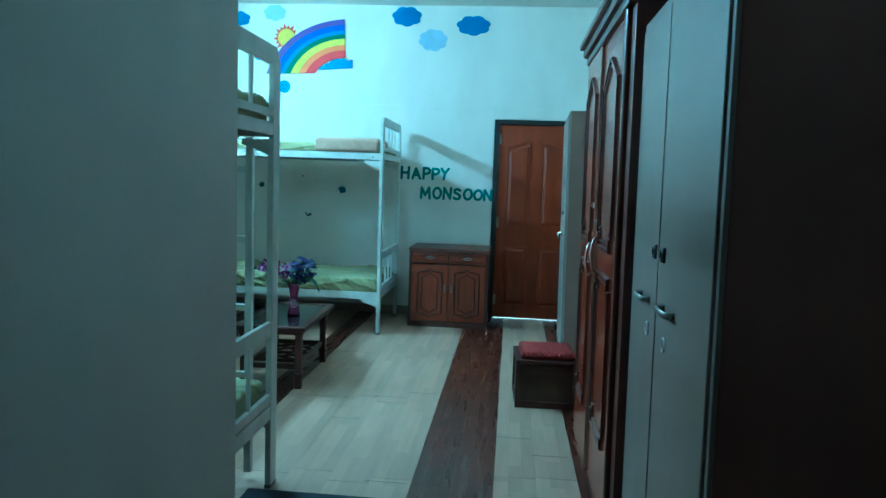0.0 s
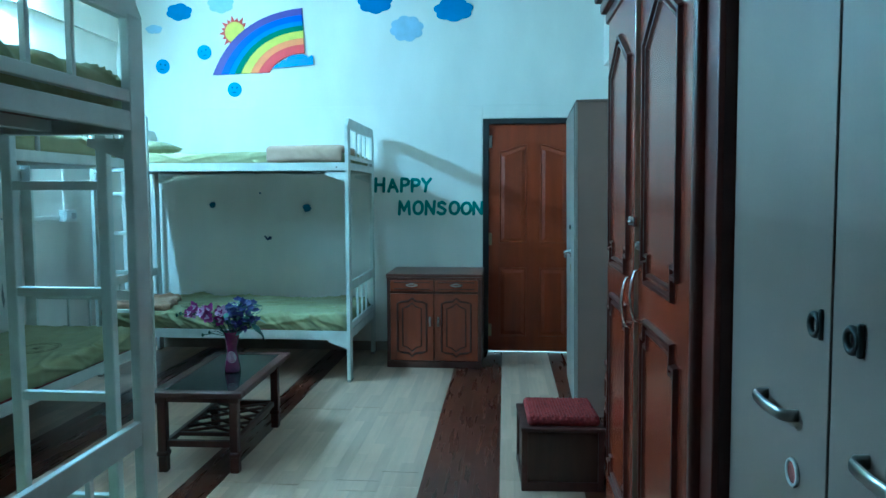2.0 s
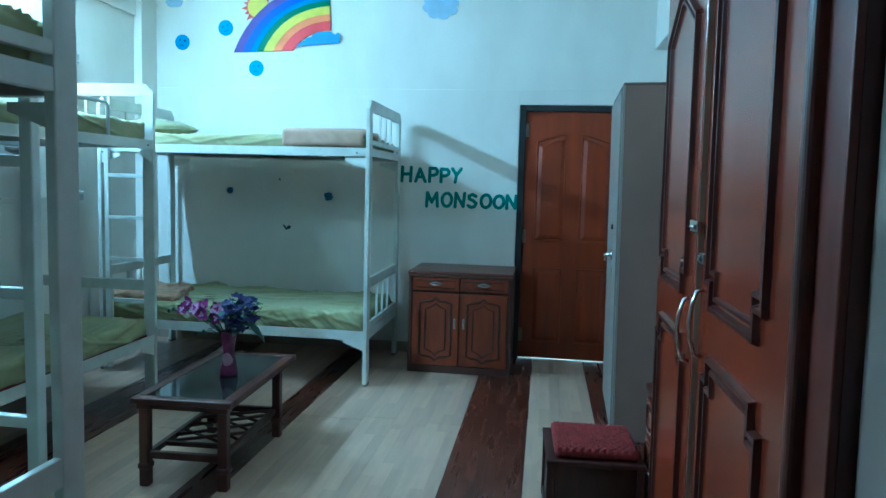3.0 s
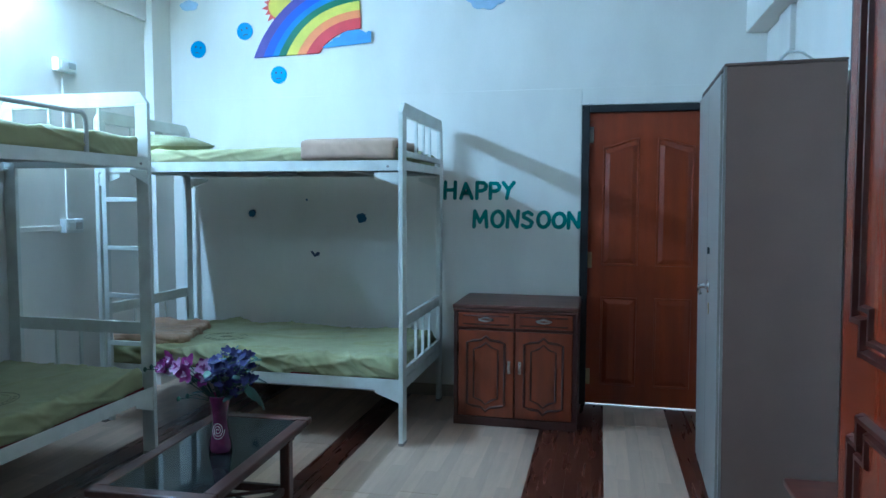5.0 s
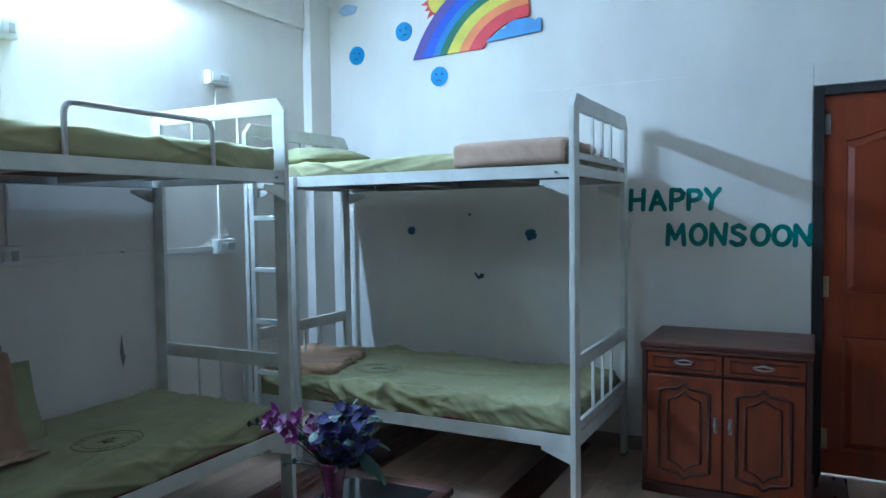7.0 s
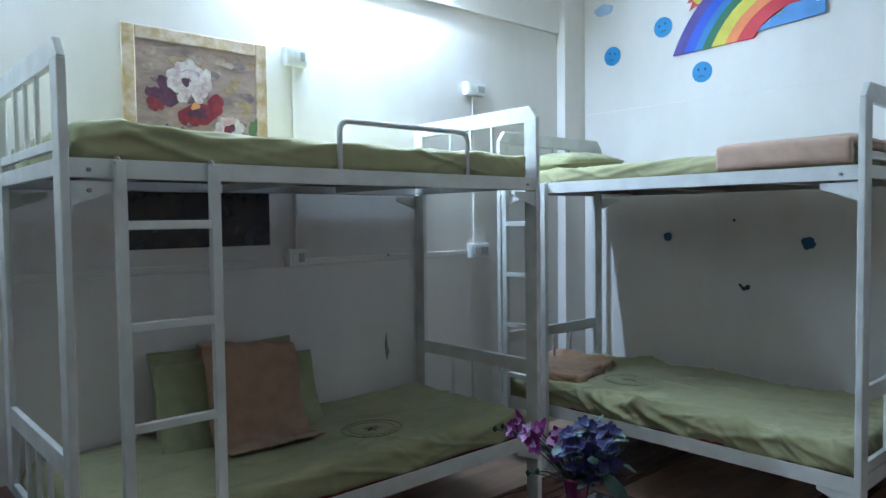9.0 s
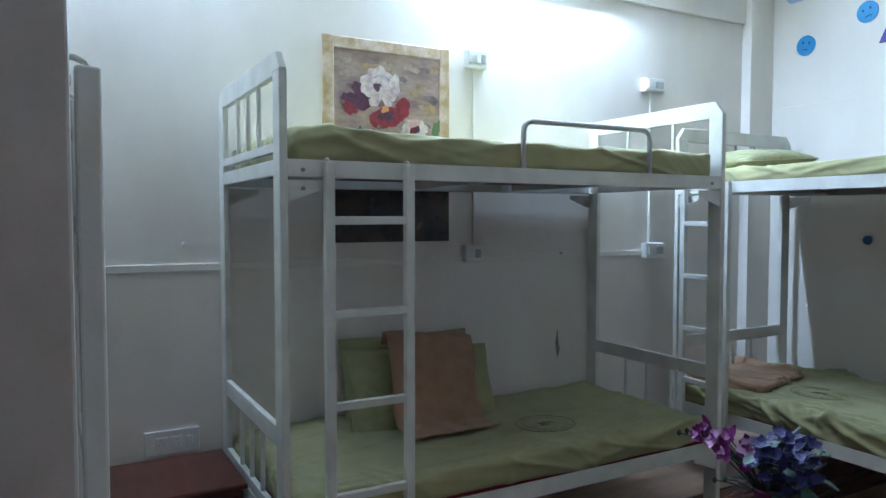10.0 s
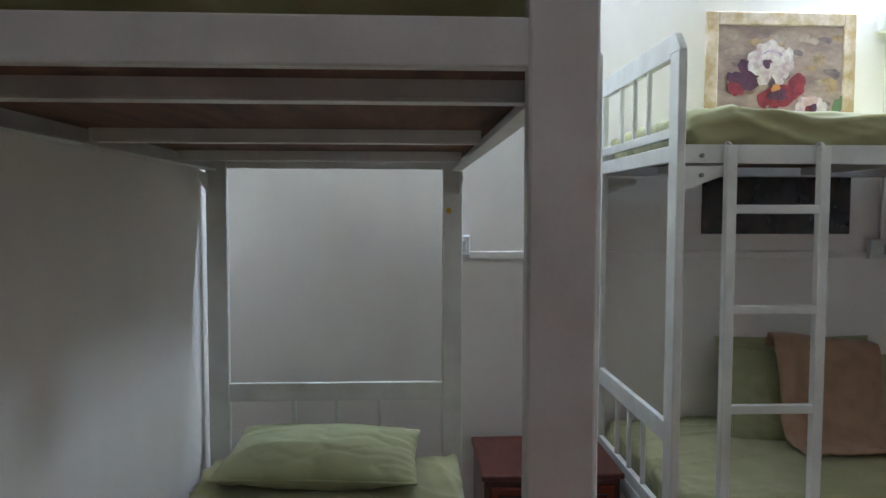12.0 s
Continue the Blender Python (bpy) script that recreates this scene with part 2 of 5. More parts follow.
# ---- lamp: tube on the west beam ----
def tube_lamp(y0, y1, z, power):
    t = thing("tube_light", "long white fluorescent tube light on the beam", "tube light", pose(BEAM_FACE, (y0 + y1) / 2, z))
    h = (y1 - y0) / 2
    part("batten", rbox(0.0, 0.018, -h, h, -0.022, 0.022, 0.004), WHITE_PLASTIC, t)
    for s in (-1, 1):
        part("end_cap", rbox(0.0, 0.056, s * (h - 0.012) - 0.012, s * (h - 0.012) + 0.012, -0.022, 0.022, 0.004), WHITE_PLASTIC, t)
    lit = tube([(0.036, -h + 0.024, 0), (0.036, h - 0.024, 0)], 0.013, 12)
    part("tube", lit, glow("fluorescent_glow", (0.63, 0.765, 1.0), power), t, "lit fluorescent tube")


tube_lamp(4.98, 6.18, 2.915, TUBE_POWER["north"])
# second tube is unseen, assumed from how the south end is lit
tube_lamp(2.86, 4.06, 2.915, TUBE_POWER["south"])


# ---- bunk beds ----
BED_W = 0.945


def gusset(x0, x1, y, z):
    """A tapered steel plate under a rail, at the post at x0."""
    return prism([(x0, z), (x1, z), (x1, z - 0.022), (x0, z - 0.075)], "y", y - 0.002, y + 0.002)


def end_panel(bed, x, top_z, width, low_rail=0.690):
    """The two flat-section posts, rails and bars of one end."""
    d = 0.028
    x0, x1 = (x, x + d) if x < 1 else (x - d, x)
    post = 0.078
    for y0, y1 in ((0, post), (width - post, width)):
        part("post", rbox(x0, x1, y0, y1, 0.006, top_z - 0.064, 0.004), STEEL_PAINT, bed)
        part("foot", rbox(x0 - 0.002, x1 + 0.002, y0 - 0.002, y1 + 0.002, 0, 0.018, 0.003), CHIPPED, bed)
    a, b, low = top_z - 0.064, top_z - 0.058, top_z - 0.078
    top = [(0, a), (0, b), (0.048, top_z), (width - 0.048, top_z), (width, b), (width, a), (width - post - 0.002, a), (width - post - 0.002, low), (post + 0.002, low), (post + 0.002, a)]
    part("top_rail", prism(top, "x", x0 + 0.001, x1 - 0.001, 0.002), STEEL_PAINT, bed)
    for z0, z1 in ((1.682, 1.715), (1.604, 1.658), (low_rail, low_rail + 0.070), (0.40, 0.445), (0.325, 0.392)):
        part("end_rail", rbox(x0 + 0.003, x1 - 0.003, post - 0.004, width - post + 0.004, z0, z1, 0.003), STEEL_PAINT, bed)
    for k in range(3):
        y = width * (0.33 + 0.17 * k)
        for z0, z1 in ((1.712, low + 0.004), (0.442, low_rail + 0.004)):
            part("bar", rbox(x0 + 0.006, x1 - 0.006, y - 0.008, y + 0.008, z0, z1, 0.002), STEEL_PAINT, bed)
    s = 1 if x < 1 else -1
    inner = x1 if x < 1 else x0
    for y in (0.010, width - 0.010):
        for z in (1.588, 0.328):
            part("gusset", gusset(inner, inner + s * 0.145, y, z), STEEL_PAINT, bed)


def ladder(bed, x, first, step, width=0.298):
    for px in (x, x + width):
        part("ladder_upright", rbox(px - 0.017, px + 0.017, -0.038, -0.008, 0.03, 1.650, 0.004), STEEL_PAINT, bed)
        part("ladder_hook", tube([(px, -0.024, 1.646), (px, -0.020, 1.656), (px, -0.008, 1.6615), (px, 0.012, 1.6615), (px, 0.015, 1.656)], 0.0042, 8), STEEL_PAINT, bed)
    for z in (first - step * k for k in range(5)):
        part("ladder_rung", rbox(x + 0.014, x + width - 0.014, -0.036, -0.011, z - 0.014, z + 0.014, 0.003), STEEL_PAINT, bed)


def bunk(m, length, label, guard=None, ladder_at=0.145, top_z=1.985, width=BED_W, rungs=(1.453, 0.318), low_rail=0.690):
    bed = thing("bunk_bed", label, "bunk bed", m, "steel bunk beds")
    end_panel(bed, 0.0, top_z, width, low_rail)
    end_panel(bed, length, top_z, width, low_rail)
    for z0, z1 in ((1.598, 1.657), (0.325, 0.392)):
        for y0, y1 in ((0.004, 0.030), (width - 0.030, width - 0.004)):
            part("side_rail", join(rbox(0.026, length - 0.026, y0, y0 + 0.005 if y0 < 0.1 else y1, z0, z1, 0.001) if y0 < 0.1 else rbox(0.026, length - 0.026, y1 - 0.005, y1, z0, z1, 0.001),
                                   rbox(0.026, length - 0.026, y0 + 0.004 if y0 < 0.1 else y0 - 0.010, y1 + 0.010 if y0 < 0.1 else y1 - 0.004, z0, z0 + 0.005, 0.001)), STEEL_PAINT, bed)
        for x in (0.28, 0.93, 1.56):
            part("cross_slat", join(rbox(x - 0.018, x + 0.018, 0.036, width - 0.036, z0 + 0.008, z0 + 0.013, 0.001), rbox(x - 0.018, x - 0.013, 0.036, width - 0.036, z0 + 0.013, z0 + 0.040, 0.001)), STEEL_PAINT, bed)
        part("plywood_deck", rbox(0.046, length - 0.046, 0.011, width - 0.011, z0 + 0.042, z0 + 0.054, 0.001), PLY, bed, "worn red-brown plywood deck")
    for x in (0.080, length - 0.09):
        for z in (1.622, 1.560) if x < 0.1 else (1.622,):
            part("bolt", tube([(x, 0.006, z), (x, -0.003, z)], 0.007, 8), CHIPPED, bed)
    ladder(bed, ladder_at, *rungs)
    if guard:
        r = 0.04
        g0, g1 = guard
        p = [(g0, 0.018, 1.60), (g0, 0.018, 1.845 - r)] + [(g0 + r - r * math.cos(a), 0.018, 1.845 - r + r * math.sin(a)) for a in (0.4, 0.8, 1.2, 1.57)]
        p += [(g1 - r + r * math.sin(a), 0.018, 1.845 - r + r * math.cos(a)) for a in (0.0, 0.4, 0.8, 1.2)] + [(g1, 0.018, 1.845 - r), (g1, 0.018, 1.60)]
        part("guard_rail", tube(p, 0.0115, 10), surface("guard_grey_paint", (0.60, 0.59, 0.56), 0.4, 0.0), bed, "grey bent-tube guard rail")
    return bed


# each bed: place, and its length
BED_A, LONG_A = pose(-2.51, 3.884, 0, 0, 0, 90), 2.142
BED_B, LONG_B = pose(-3.205, 6.440, 0), 2.010
BED_C, LONG_C = pose(-1.076, 3.249, 0, 0, 0, 180), 1.99
WIDE_B, WIDE_C = 1.030, 0.977
bunk(BED_A, LONG_A, "cream painted steel bunk bed with ladder and guard rail", (0.985, 1.665), 0.161, 2.013, low_rail=0.679)
bunk(BED_B, LONG_B, "cream painted steel bunk bed along the decorated wall", None, 0.093, 1.985, WIDE_B, (1.427, 0.2995))
bunk(BED_C, LONG_C, "cream painted steel bunk bed beside the entrance passage", width=WIDE_C, low_rail=0.707)


def ridge(v, width):
    """A thin crest along the zero lines of a noise."""
    return (max(0.0, width - abs(v)) / width) ** 1.6


def soft_box(lx, ly, lz, r, nx, ny, lump, seed, crease=0.0, nz=6):
    """A cushion-like block with rounded edges, creases and an uneven top; stands on z = 0."""
    bm = bmesh.new()
    bmesh.ops.create_cube(bm, size=1)
    bmesh.ops.subdivide_edges(bm, edges=[e for e in bm.edges if abs(e.verts[0].co.x - e.verts[1].co.x) > 0.5], cuts=nx, use_grid_fill=True)
    bmesh.ops.subdivide_edges(bm, edges=[e for e in bm.edges if abs(e.verts[0].co.y - e.verts[1].co.y) > 0.5], cuts=ny, use_grid_fill=True)
    bmesh.ops.subdivide_edges(bm, edges=[e for e in bm.edges if abs(e.verts[0].co.z - e.verts[1].co.z) > 0.5], cuts=nz, use_grid_fill=True)
    h = Vector((lx / 2, ly / 2, lz / 2))
    r2 = random.Random(int(seed * 10))
    folds = [(r2.uniform(-h.x, h.x), r2.choice((-1, 1, 1)) * r2.uniform(3.0, 7.0), r2.uniform(0.3, 0.75) * crease, r2.choice((-1, 1))) for _ in range(16)] if crease > 0.0125 else []
    for v in bm.verts:
        p = Vector((v.co.x * lx, v.co.y * ly, v.co.z * lz))
        core = Vector([max(-h[i] + r, min(h[i] - r, p[i])) for i in range(3)])
        d = p - core
        if d.length > r:
            p = core + d.normalized() * r
        n = (p - core).normalized() if (p - core).length > 1e-5 else Vector((0, 0, 1))
        w = noise.noise(Vector((p.x * 2.3 + seed, p.y * 2.3, p.z * 2.3))) * lump
        if crease:
            edge = min((h.y - abs(p.y)) / 0.28, (h.x - abs(p.x)) / 0.35)
            near = max(0.0, 1 - edge) ** 1.5
            long = noise.noise(Vector((p.x * 0.9 + p.y * 1.4 + seed * 2.1, p.y * 5.5 - p.x * 1.3, seed + p.z)))
            pull = noise.noise(Vector((p.x * 7.5 + p.y * 3.0 + p.z * 9, p.y * 2.0 - p.x * 0.7, seed * 1.7)))
            small = noise.noise(Vector((p.x * 15 - p.y * 6 + p.z * 22, p.y * 5 + p.x * 2, seed * 0.7)))
            patch = max(0.0, noise.noise(Vector((p.x * 1.7 + seed * 3.3, p.y * 1.1, seed))) + 0.12) * 2.2
            sweep = noise.noise(Vector((p.x * 1.6 - p.y * 4.5 + p.z * 6 + seed, p.x * 0.5 + p.y * 0.8, seed * 2.9)))
            w += crease * (0.45 * ridge(long, 0.08) + patch * near * (0.5 * ridge(pull, 0.24) + 0.25 * ridge(small, 0.2)) + 1.0 * near * ridge(sweep, 0.11))
            c = (h.y - abs(p.y)) - (h.z - p.z)
            if c < 0.13:
                for x0, k, amp, side in folds:
                    if side * p.y > 0:
                        w += amp * math.exp(-((c - (p.x - x0) / k) / 0.013) ** 2) * max(0.0, 1 - abs(c) / 0.13)
        up = p.z / h.z
        if up > -0.85:
            p += n * w
        v.co = p + Vector((0, 0, h.z))
    for f in bm.faces:
        f.smooth = True
    return bm


def mattress(bed, length, z, label, seed, emblem=None, thick=0.118, crease=0.014, width=BED_W):
    bm = soft_box(length - 0.11, width - 0.06, thick, 0.030, 190, 74, 0.009, seed, crease, 13)
    ob = tagged(part("mattress", bm, SHEET), label, "mattress", "sheeted mattresses")
    ob.matrix_world = bed @ pose(length / 2, width / 2, z)
    part("underside", rbox(-length / 2 + 0.062, length / 2 - 0.062, -width / 2 + 0.034, width / 2 - 0.034, -0.002, 0.016, 0.006), MAROON, ob, "maroon ticking of the mattress")
    if emblem:
        ex, ey = emblem
        zz = 0.1265
        bms = []
        for r, w in ((0.125, 0.0021), (0.092, 0.0013)):
            bms.append(tube([(ex + 1.15 * r * math.cos(a), ey + r * math.sin(a), zz) for a in (k * math.pi / 20 for k in range(40))], w, 5, True, 0.5))
        for k in range(26):
            a = k * 2 * math.pi / 26
            if 0.6 < a % math.pi < 2.6:
                c, s = math.cos(a), math.sin(a)
                bms.append(tube([(ex + 1.15 * 0.100 * c, ey + 0.100 * s, zz), (ex + 1.15 * 0.116 * c, ey + 0.116 * s, zz)], 0.0022, 5, False, 0.4))
        for k in range(7):
            a, l = 0.3 + k * 0.8, 0.026 + 0.015 * (k % 3)
            x, y = ex + 0.02 * math.cos(a * 2), ey + 0.012 * math.sin(a * 3)
            bms.append(tube([(x - l * math.cos(a), y - l * math.sin(a) * 0.5, zz), (x, y + 0.006, zz + 0.001), (x + l * math.cos(a), y + l * math.sin(a) * 0.5, zz)], 0.0024, 5, False, 0.4))
        part("emblem", join(*bms), EMBROIDERY, ob, "dark embroidered oval emblem")
    return ob


mattress(BED_A, LONG_A, 1.645, "mattress in a creased olive-green sheet on the upper bunk", 1.0, None, 0.118, 0.014)
mattress(BED_A, LONG_A, 0.380, "mattress in an olive-green sheet with a dark round emblem", 2.0, (0.262, -0.15))
mattress(BED_B, LONG_B, 1.645, "mattress in a creased light green sheet on the upper bunk", 3.0, None, 0.088, 0.020, WIDE_B)
mattress(BED_B, LONG_B, 0.380, "mattress in a light green sheet with a dark round emblem", 4.0, (-0.36, -0.09), 0.118, 0.027, WIDE_B)
mattress(BED_C, LONG_C, 1.645, "mattress in an olive-green sheet on the upper bunk", 5.0, None, 0.118, 0.020, WIDE_C)
mattress(BED_C, LONG_C, 0.380, "mattress in a pale green sheet on the lower bunk", 6.0, width=WIDE_C)


def pillow_mesh(lx, ly, lz, seed, seam=0.012):
    """A stuffed pillow lying flat, with pinched corners and a seam."""
    bm = bmesh.new()
    nu, nv = 56, 40
    grid = {}
    for side in (1, -1):
        for i in range(nu + 1):
            for j in range(nv + 1):
                u, v = 2 * i / nu - 1, 2 * j / nv - 1
                rim = abs(i in (0, nu)) or abs(j in (0, nv))
                if side < 0 and rim:
                    grid[side, i, j] = grid[1, i, j]
                    continue
                t = max(0, (1 - abs(u) ** 2.3) * (1 - abs(v) ** 2.3)) ** 0.5
                pinch = 1 - 0.05 * (1 - abs(u * v)) * max(abs(u), abs(v)) ** 4
                x, y = u * lx / 2 * pinch, v * ly / 2 * pinch
                w = noise.noise(Vector((x * 6 + seed, y * 6, side * 2.0))) * 0.012 * t
                crease = abs(noise.noise(Vector((x * 5 + seed * 3, y * 16, side))))
                w -= 0.012 * max(0, 0.12 - crease) / 0.12 * (1 - t * 0.6) * (t > 0)
                gather = noise.noise(Vector((x * 24, seed * 5, side))) * abs(v) ** 3 + noise.noise(Vector((y * 24, seed * 7, side))) * abs(u) ** 3
                w += 0.013 * gather * min(1, 4 * t) * (1 - t)
                grid[side, i, j] = bm.verts.new((x, y, side * (lz / 2 * t) + (w if not rim else 0)))
    for side in (1, -1):
        for i in range(nu):
            for j in range(nv):
                vs = [grid[side, i, j], grid[side, i + 1, j], grid[side, i + 1, j + 1], grid[side, i, j + 1]]
                f = bm.faces.new(vs if side > 0 else vs[::-1])
                f.smooth = True
    return bm


def pillow(m, label, lx=0.62, ly=0.42, lz=0.14, seed=0.0):
    ob = tagged(part("pillow", pillow_mesh(lx, ly, lz, seed), SHEET_PALE), label, "pillow", "green pillows")
    rim = [(x * lx / 2 * 0.985, y * ly / 2 * 0.985, 0) for x, y in ((-1, -1), (-0.5, -0.97), (0, -0.96), (0.5, -0.97), (1, -1), (0.965, -0.5), (0.955, 0), (0.965, 0.5), (1, 1), (0.5, 0.97), (0, 0.96), (-0.5, 0.97), (-1, 1), (-0.965, 0.5), (-0.955, 0), (-0.965, -0.5))]
    part("piping", tube(rim, 0.0055, 6, True), SHEET_PALE, ob)
    ob.matrix_world = m
    return ob


pillow(pose(-2.87, 2.73, 0.558, 3, 1, 88), "plump green cotton pillow on the lower bunk", 0.70, 0.49, 0.14, 1)
pillow(pose(-3.03, 6.93, 1.800, 2, -4, 86), "green cotton pillow at the head of the upper bunk", 0.62, 0.36, 0.14, 2)
pillow(pose(-3.355, 4.77, 0.672, 0, 77, 0), "green pillow leaning on the wall", 0.43, 0.71, 0.12, 3)
pillow(pose(-3.230, 4.785, 0.640, 0, 64, 0) @ pose(0, 0, 0, 0, 0, -3), "green pillow leaning on another pillow", 0.42, 0.79, 0.12, 4)


# ---- cupboards along the east wall ----
ALMIRAH_BROWN = surface("almirah_brown_enamel", (0.205, 0.085, 0.060), 0.45, 0, 0.10, 2.5, 140, 0.03, tint=(0.165, 0.066, 0.048), gloss_vary=0.1)


def almirah(m, w, d, h, label, locks=True):
    """Steel cupboard: front at x = 0 facing -x, w along y, d deep."""
    c = thing("steel_cupboard", label, "cupboard", m, "steel cupboards")
    part("body", rbox(0.004, d, 0, w, 0.03, h, 0.006), ALMIRAH_BROWN, c, "dark brown enamelled steel body")
    part("plinth", rbox(0.02, d - 0.01, 0.01, w - 0.01, 0, 0.035, 0.003), ALMIRAH_SIDE, c)
    part("front_frame", join(rbox(-0.006, 0.006, 0.0, 0.022, 0.03, h, 0.002), rbox(-0.006, 0.006, w - 0.022, w, 0.03, h, 0.002), rbox(-0.0055, 0.006, 0.02, w - 0.02, h - 0.03, h, 0.002), rbox(-0.0055, 0.006, 0.02, w - 0.02, 0.03, 0.07, 0.002)), ALMIRAH_GREY, c)
    mid = 0.585
    for k, (a, b) in enumerate(((0.024, mid - 0.0004), (mid + 0.0004, w - 0.024))):
        door = part("door", rbox(-0.014, 0.004, a, b, 0.072, h - 0.032, 0.004), ALMIRAH_GREY, c)
        if k == 1:
            part("overlap_strip", rbox(-0.0165, -0.013, a - 0.001, a + 0.055, 0.073, h - 0.033, 0.0015), ALMIRAH_GREY, door)
        hy = mid + (-0.172, 0.165)[k]
        sy = mid + (-0.125, 0.113)[k]
        hz = (1.095, 1.086)[k]
        grip = [(-0.014, hy - 0.062, hz), (-0.032, hy - 0.061, hz), (-0.040, hy - 0.050, hz), (-0.043, hy, hz), (-0.040, hy + 0.050, hz), (-0.032, hy + 0.061, hz), (-0.014, hy + 0.062, hz)]
        part("handle", tube(grip, 0.0045, 12, False, 2.2), PEWTER, door, "dull chrome strap handle")
        part("key_sticker", tube([(-0.0135, sy, 0.992), (-0.0165, sy, 0.992)], 0.019, 20), STICKER, door, "round red sticker with pale rim")
        part("sticker_rim", tube([(-0.0165, sy + 0.020 * math.cos(x), 0.992 + 0.020 * math.sin(x)) for x in (i * math.pi / 10 for i in range(20))], 0.003, 6, True), WHITE_PLASTIC, door)
        if locks:
            ly = mid + (-0.070, 0.040)[k]
            part("hasp", join(tube([(-0.020, ly + 0.0155 * math.cos(x), 1.240 + 0.0155 * math.sin(x)) for x in (i * math.pi / 8 for i in range(16))], 0.0048, 8, True), rbox(-0.022, -0.013, ly - 0.021, ly - 0.013, 1.220, 1.265, 0.003)), BLACK_PLASTIC, door, "black plastic hasp")
    return c


almirah(pose(0.434, 1.695, 0, 0, -0.6, 0), 1.032, 0.46, 1.995, "grey enamelled steel cupboard with black hasps")


def far_almirah(m, w, d, h):
    c = thing("steel_cupboard", "taupe steel cupboard with a cream front beside the door", "cupboard", m, "steel cupboards")
    part("body", rbox(0.004, d, 0, w, 0.0, h, 0.006), ALMIRAH_SIDE, c, "taupe enamelled steel body")
    part("top_lip", rbox(-0.004, d, -0.004, w + 0.002, h, h + 0.012, 0.003), ALMIRAH_SIDE, c)
    part("front_frame", join(rbox(-0.006, 0.006, 0.0, 0.020, 0.0, h, 0.002), rbox(-0.006, 0.006, w - 0.020, w, 0.0, h, 0.002)), ALMIRAH_FRONT, c)
    mid = w / 2
    for k, (a, b) in enumerate(((0.022, mid - 0.002), (mid + 0.002, w - 0.022))):
        door = part("door", rbox(-0.016, 0.004, a, b, 0.05, h - 0.025, 0.004), ALMIRAH_FRONT, c)
        if k == 0:
            part("handle", tube([(-0.016, mid - 0.10, 1.03), (-0.040, mid - 0.10, 1.035), (-0.055, mid - 0.09, 1.03), (-0.055, mid - 0.03, 1.0), (-0.045, mid - 0.025, 0.985)], [0.016, 0.012, 0.011, 0.010, 0.007], 10), CHROME, door, "chrome turning handle")
            part("escutcheon", tube([(-0.016, mid - 0.10, 1.03), (-0.022, mid - 0.10, 1.03)], 0.030, 16), CHROME, door)
            part("keyhole", rbox(-0.020, -0.014, mid - 0.115, mid - 0.085, 0.90, 0.955, 0.003), BRASS, door)
            part("lock", tube([(-0.014, mid - 0.10, 1.20), (-0.026, mid - 0.10, 1.20)], 0.016, 14), BLACK_PLASTIC, door, "black round lock")
    return c


far_almirah(pose(0.424, 5.735, 0, 0, -0.8, -1.8), 0.88, 0.46, 1.99)


def moulding(pts, y_off, w, depth, material, parent, name="moulding"):
    """A raised strip round a closed outline in the yz plane, on the face x = 0 (towards -x)."""
    bms = []
    n = len(pts)
    for i in range(n):
        a, b = Vector((0, *pts[i])), Vector((0, *pts[(i + 1) % n]))
        d = (b - a).normalized()
        s = Vector((0, -d.z, d.y)) * w / 2
        a2, b2 = a - d * w / 2, b + d * w / 2
        bm = bmesh.new()
        out, top = [], []
        for p, q in ((a2, -1), (b2, -1), (b2, 1), (a2, 1)):
            out.append(bm.verts.new(p + s * q))
            top.append(bm.verts.new(p + s * q * 0.45 + Vector((-depth, 0, 0)) + d * (w * 0.2 if (p - a2).length < 1e-6 else -w * 0.2)))
        bm.faces.new(top)
        for k in range(4):
            bm.faces.new((out[k], out[(k + 1) % 4], top[(k + 1) % 4], top[k]))
        bmesh.ops.recalc_face_normals(bm, faces=bm.faces[:])
        bms.append(bm)
    return part(name, join(*bms), material, parent)


def inset(pts, d):
    """A closed outline moved inwards by d."""
    out = []
    n = len(pts)
    area = sum(pts[i][0] * pts[(i + 1) % n][1] - pts[(i + 1) % n][0] * pts[i][1] for i in range(n))
    d = d if area > 0 else -d
    for i in range(n):
        p, q, r = Vector(pts[i - 1]), Vector(pts[i]), Vector(pts[(i + 1) % n])
        a, b = (q - p).normalized(), (r - q).normalized()
        na, nb = Vector((-a.y, a.x)), Vector((-b.y, b.x))
        m = (na + nb).normalized()
        out.append(tuple(q + m * d / max(0.3, m.dot(na))))
    return out


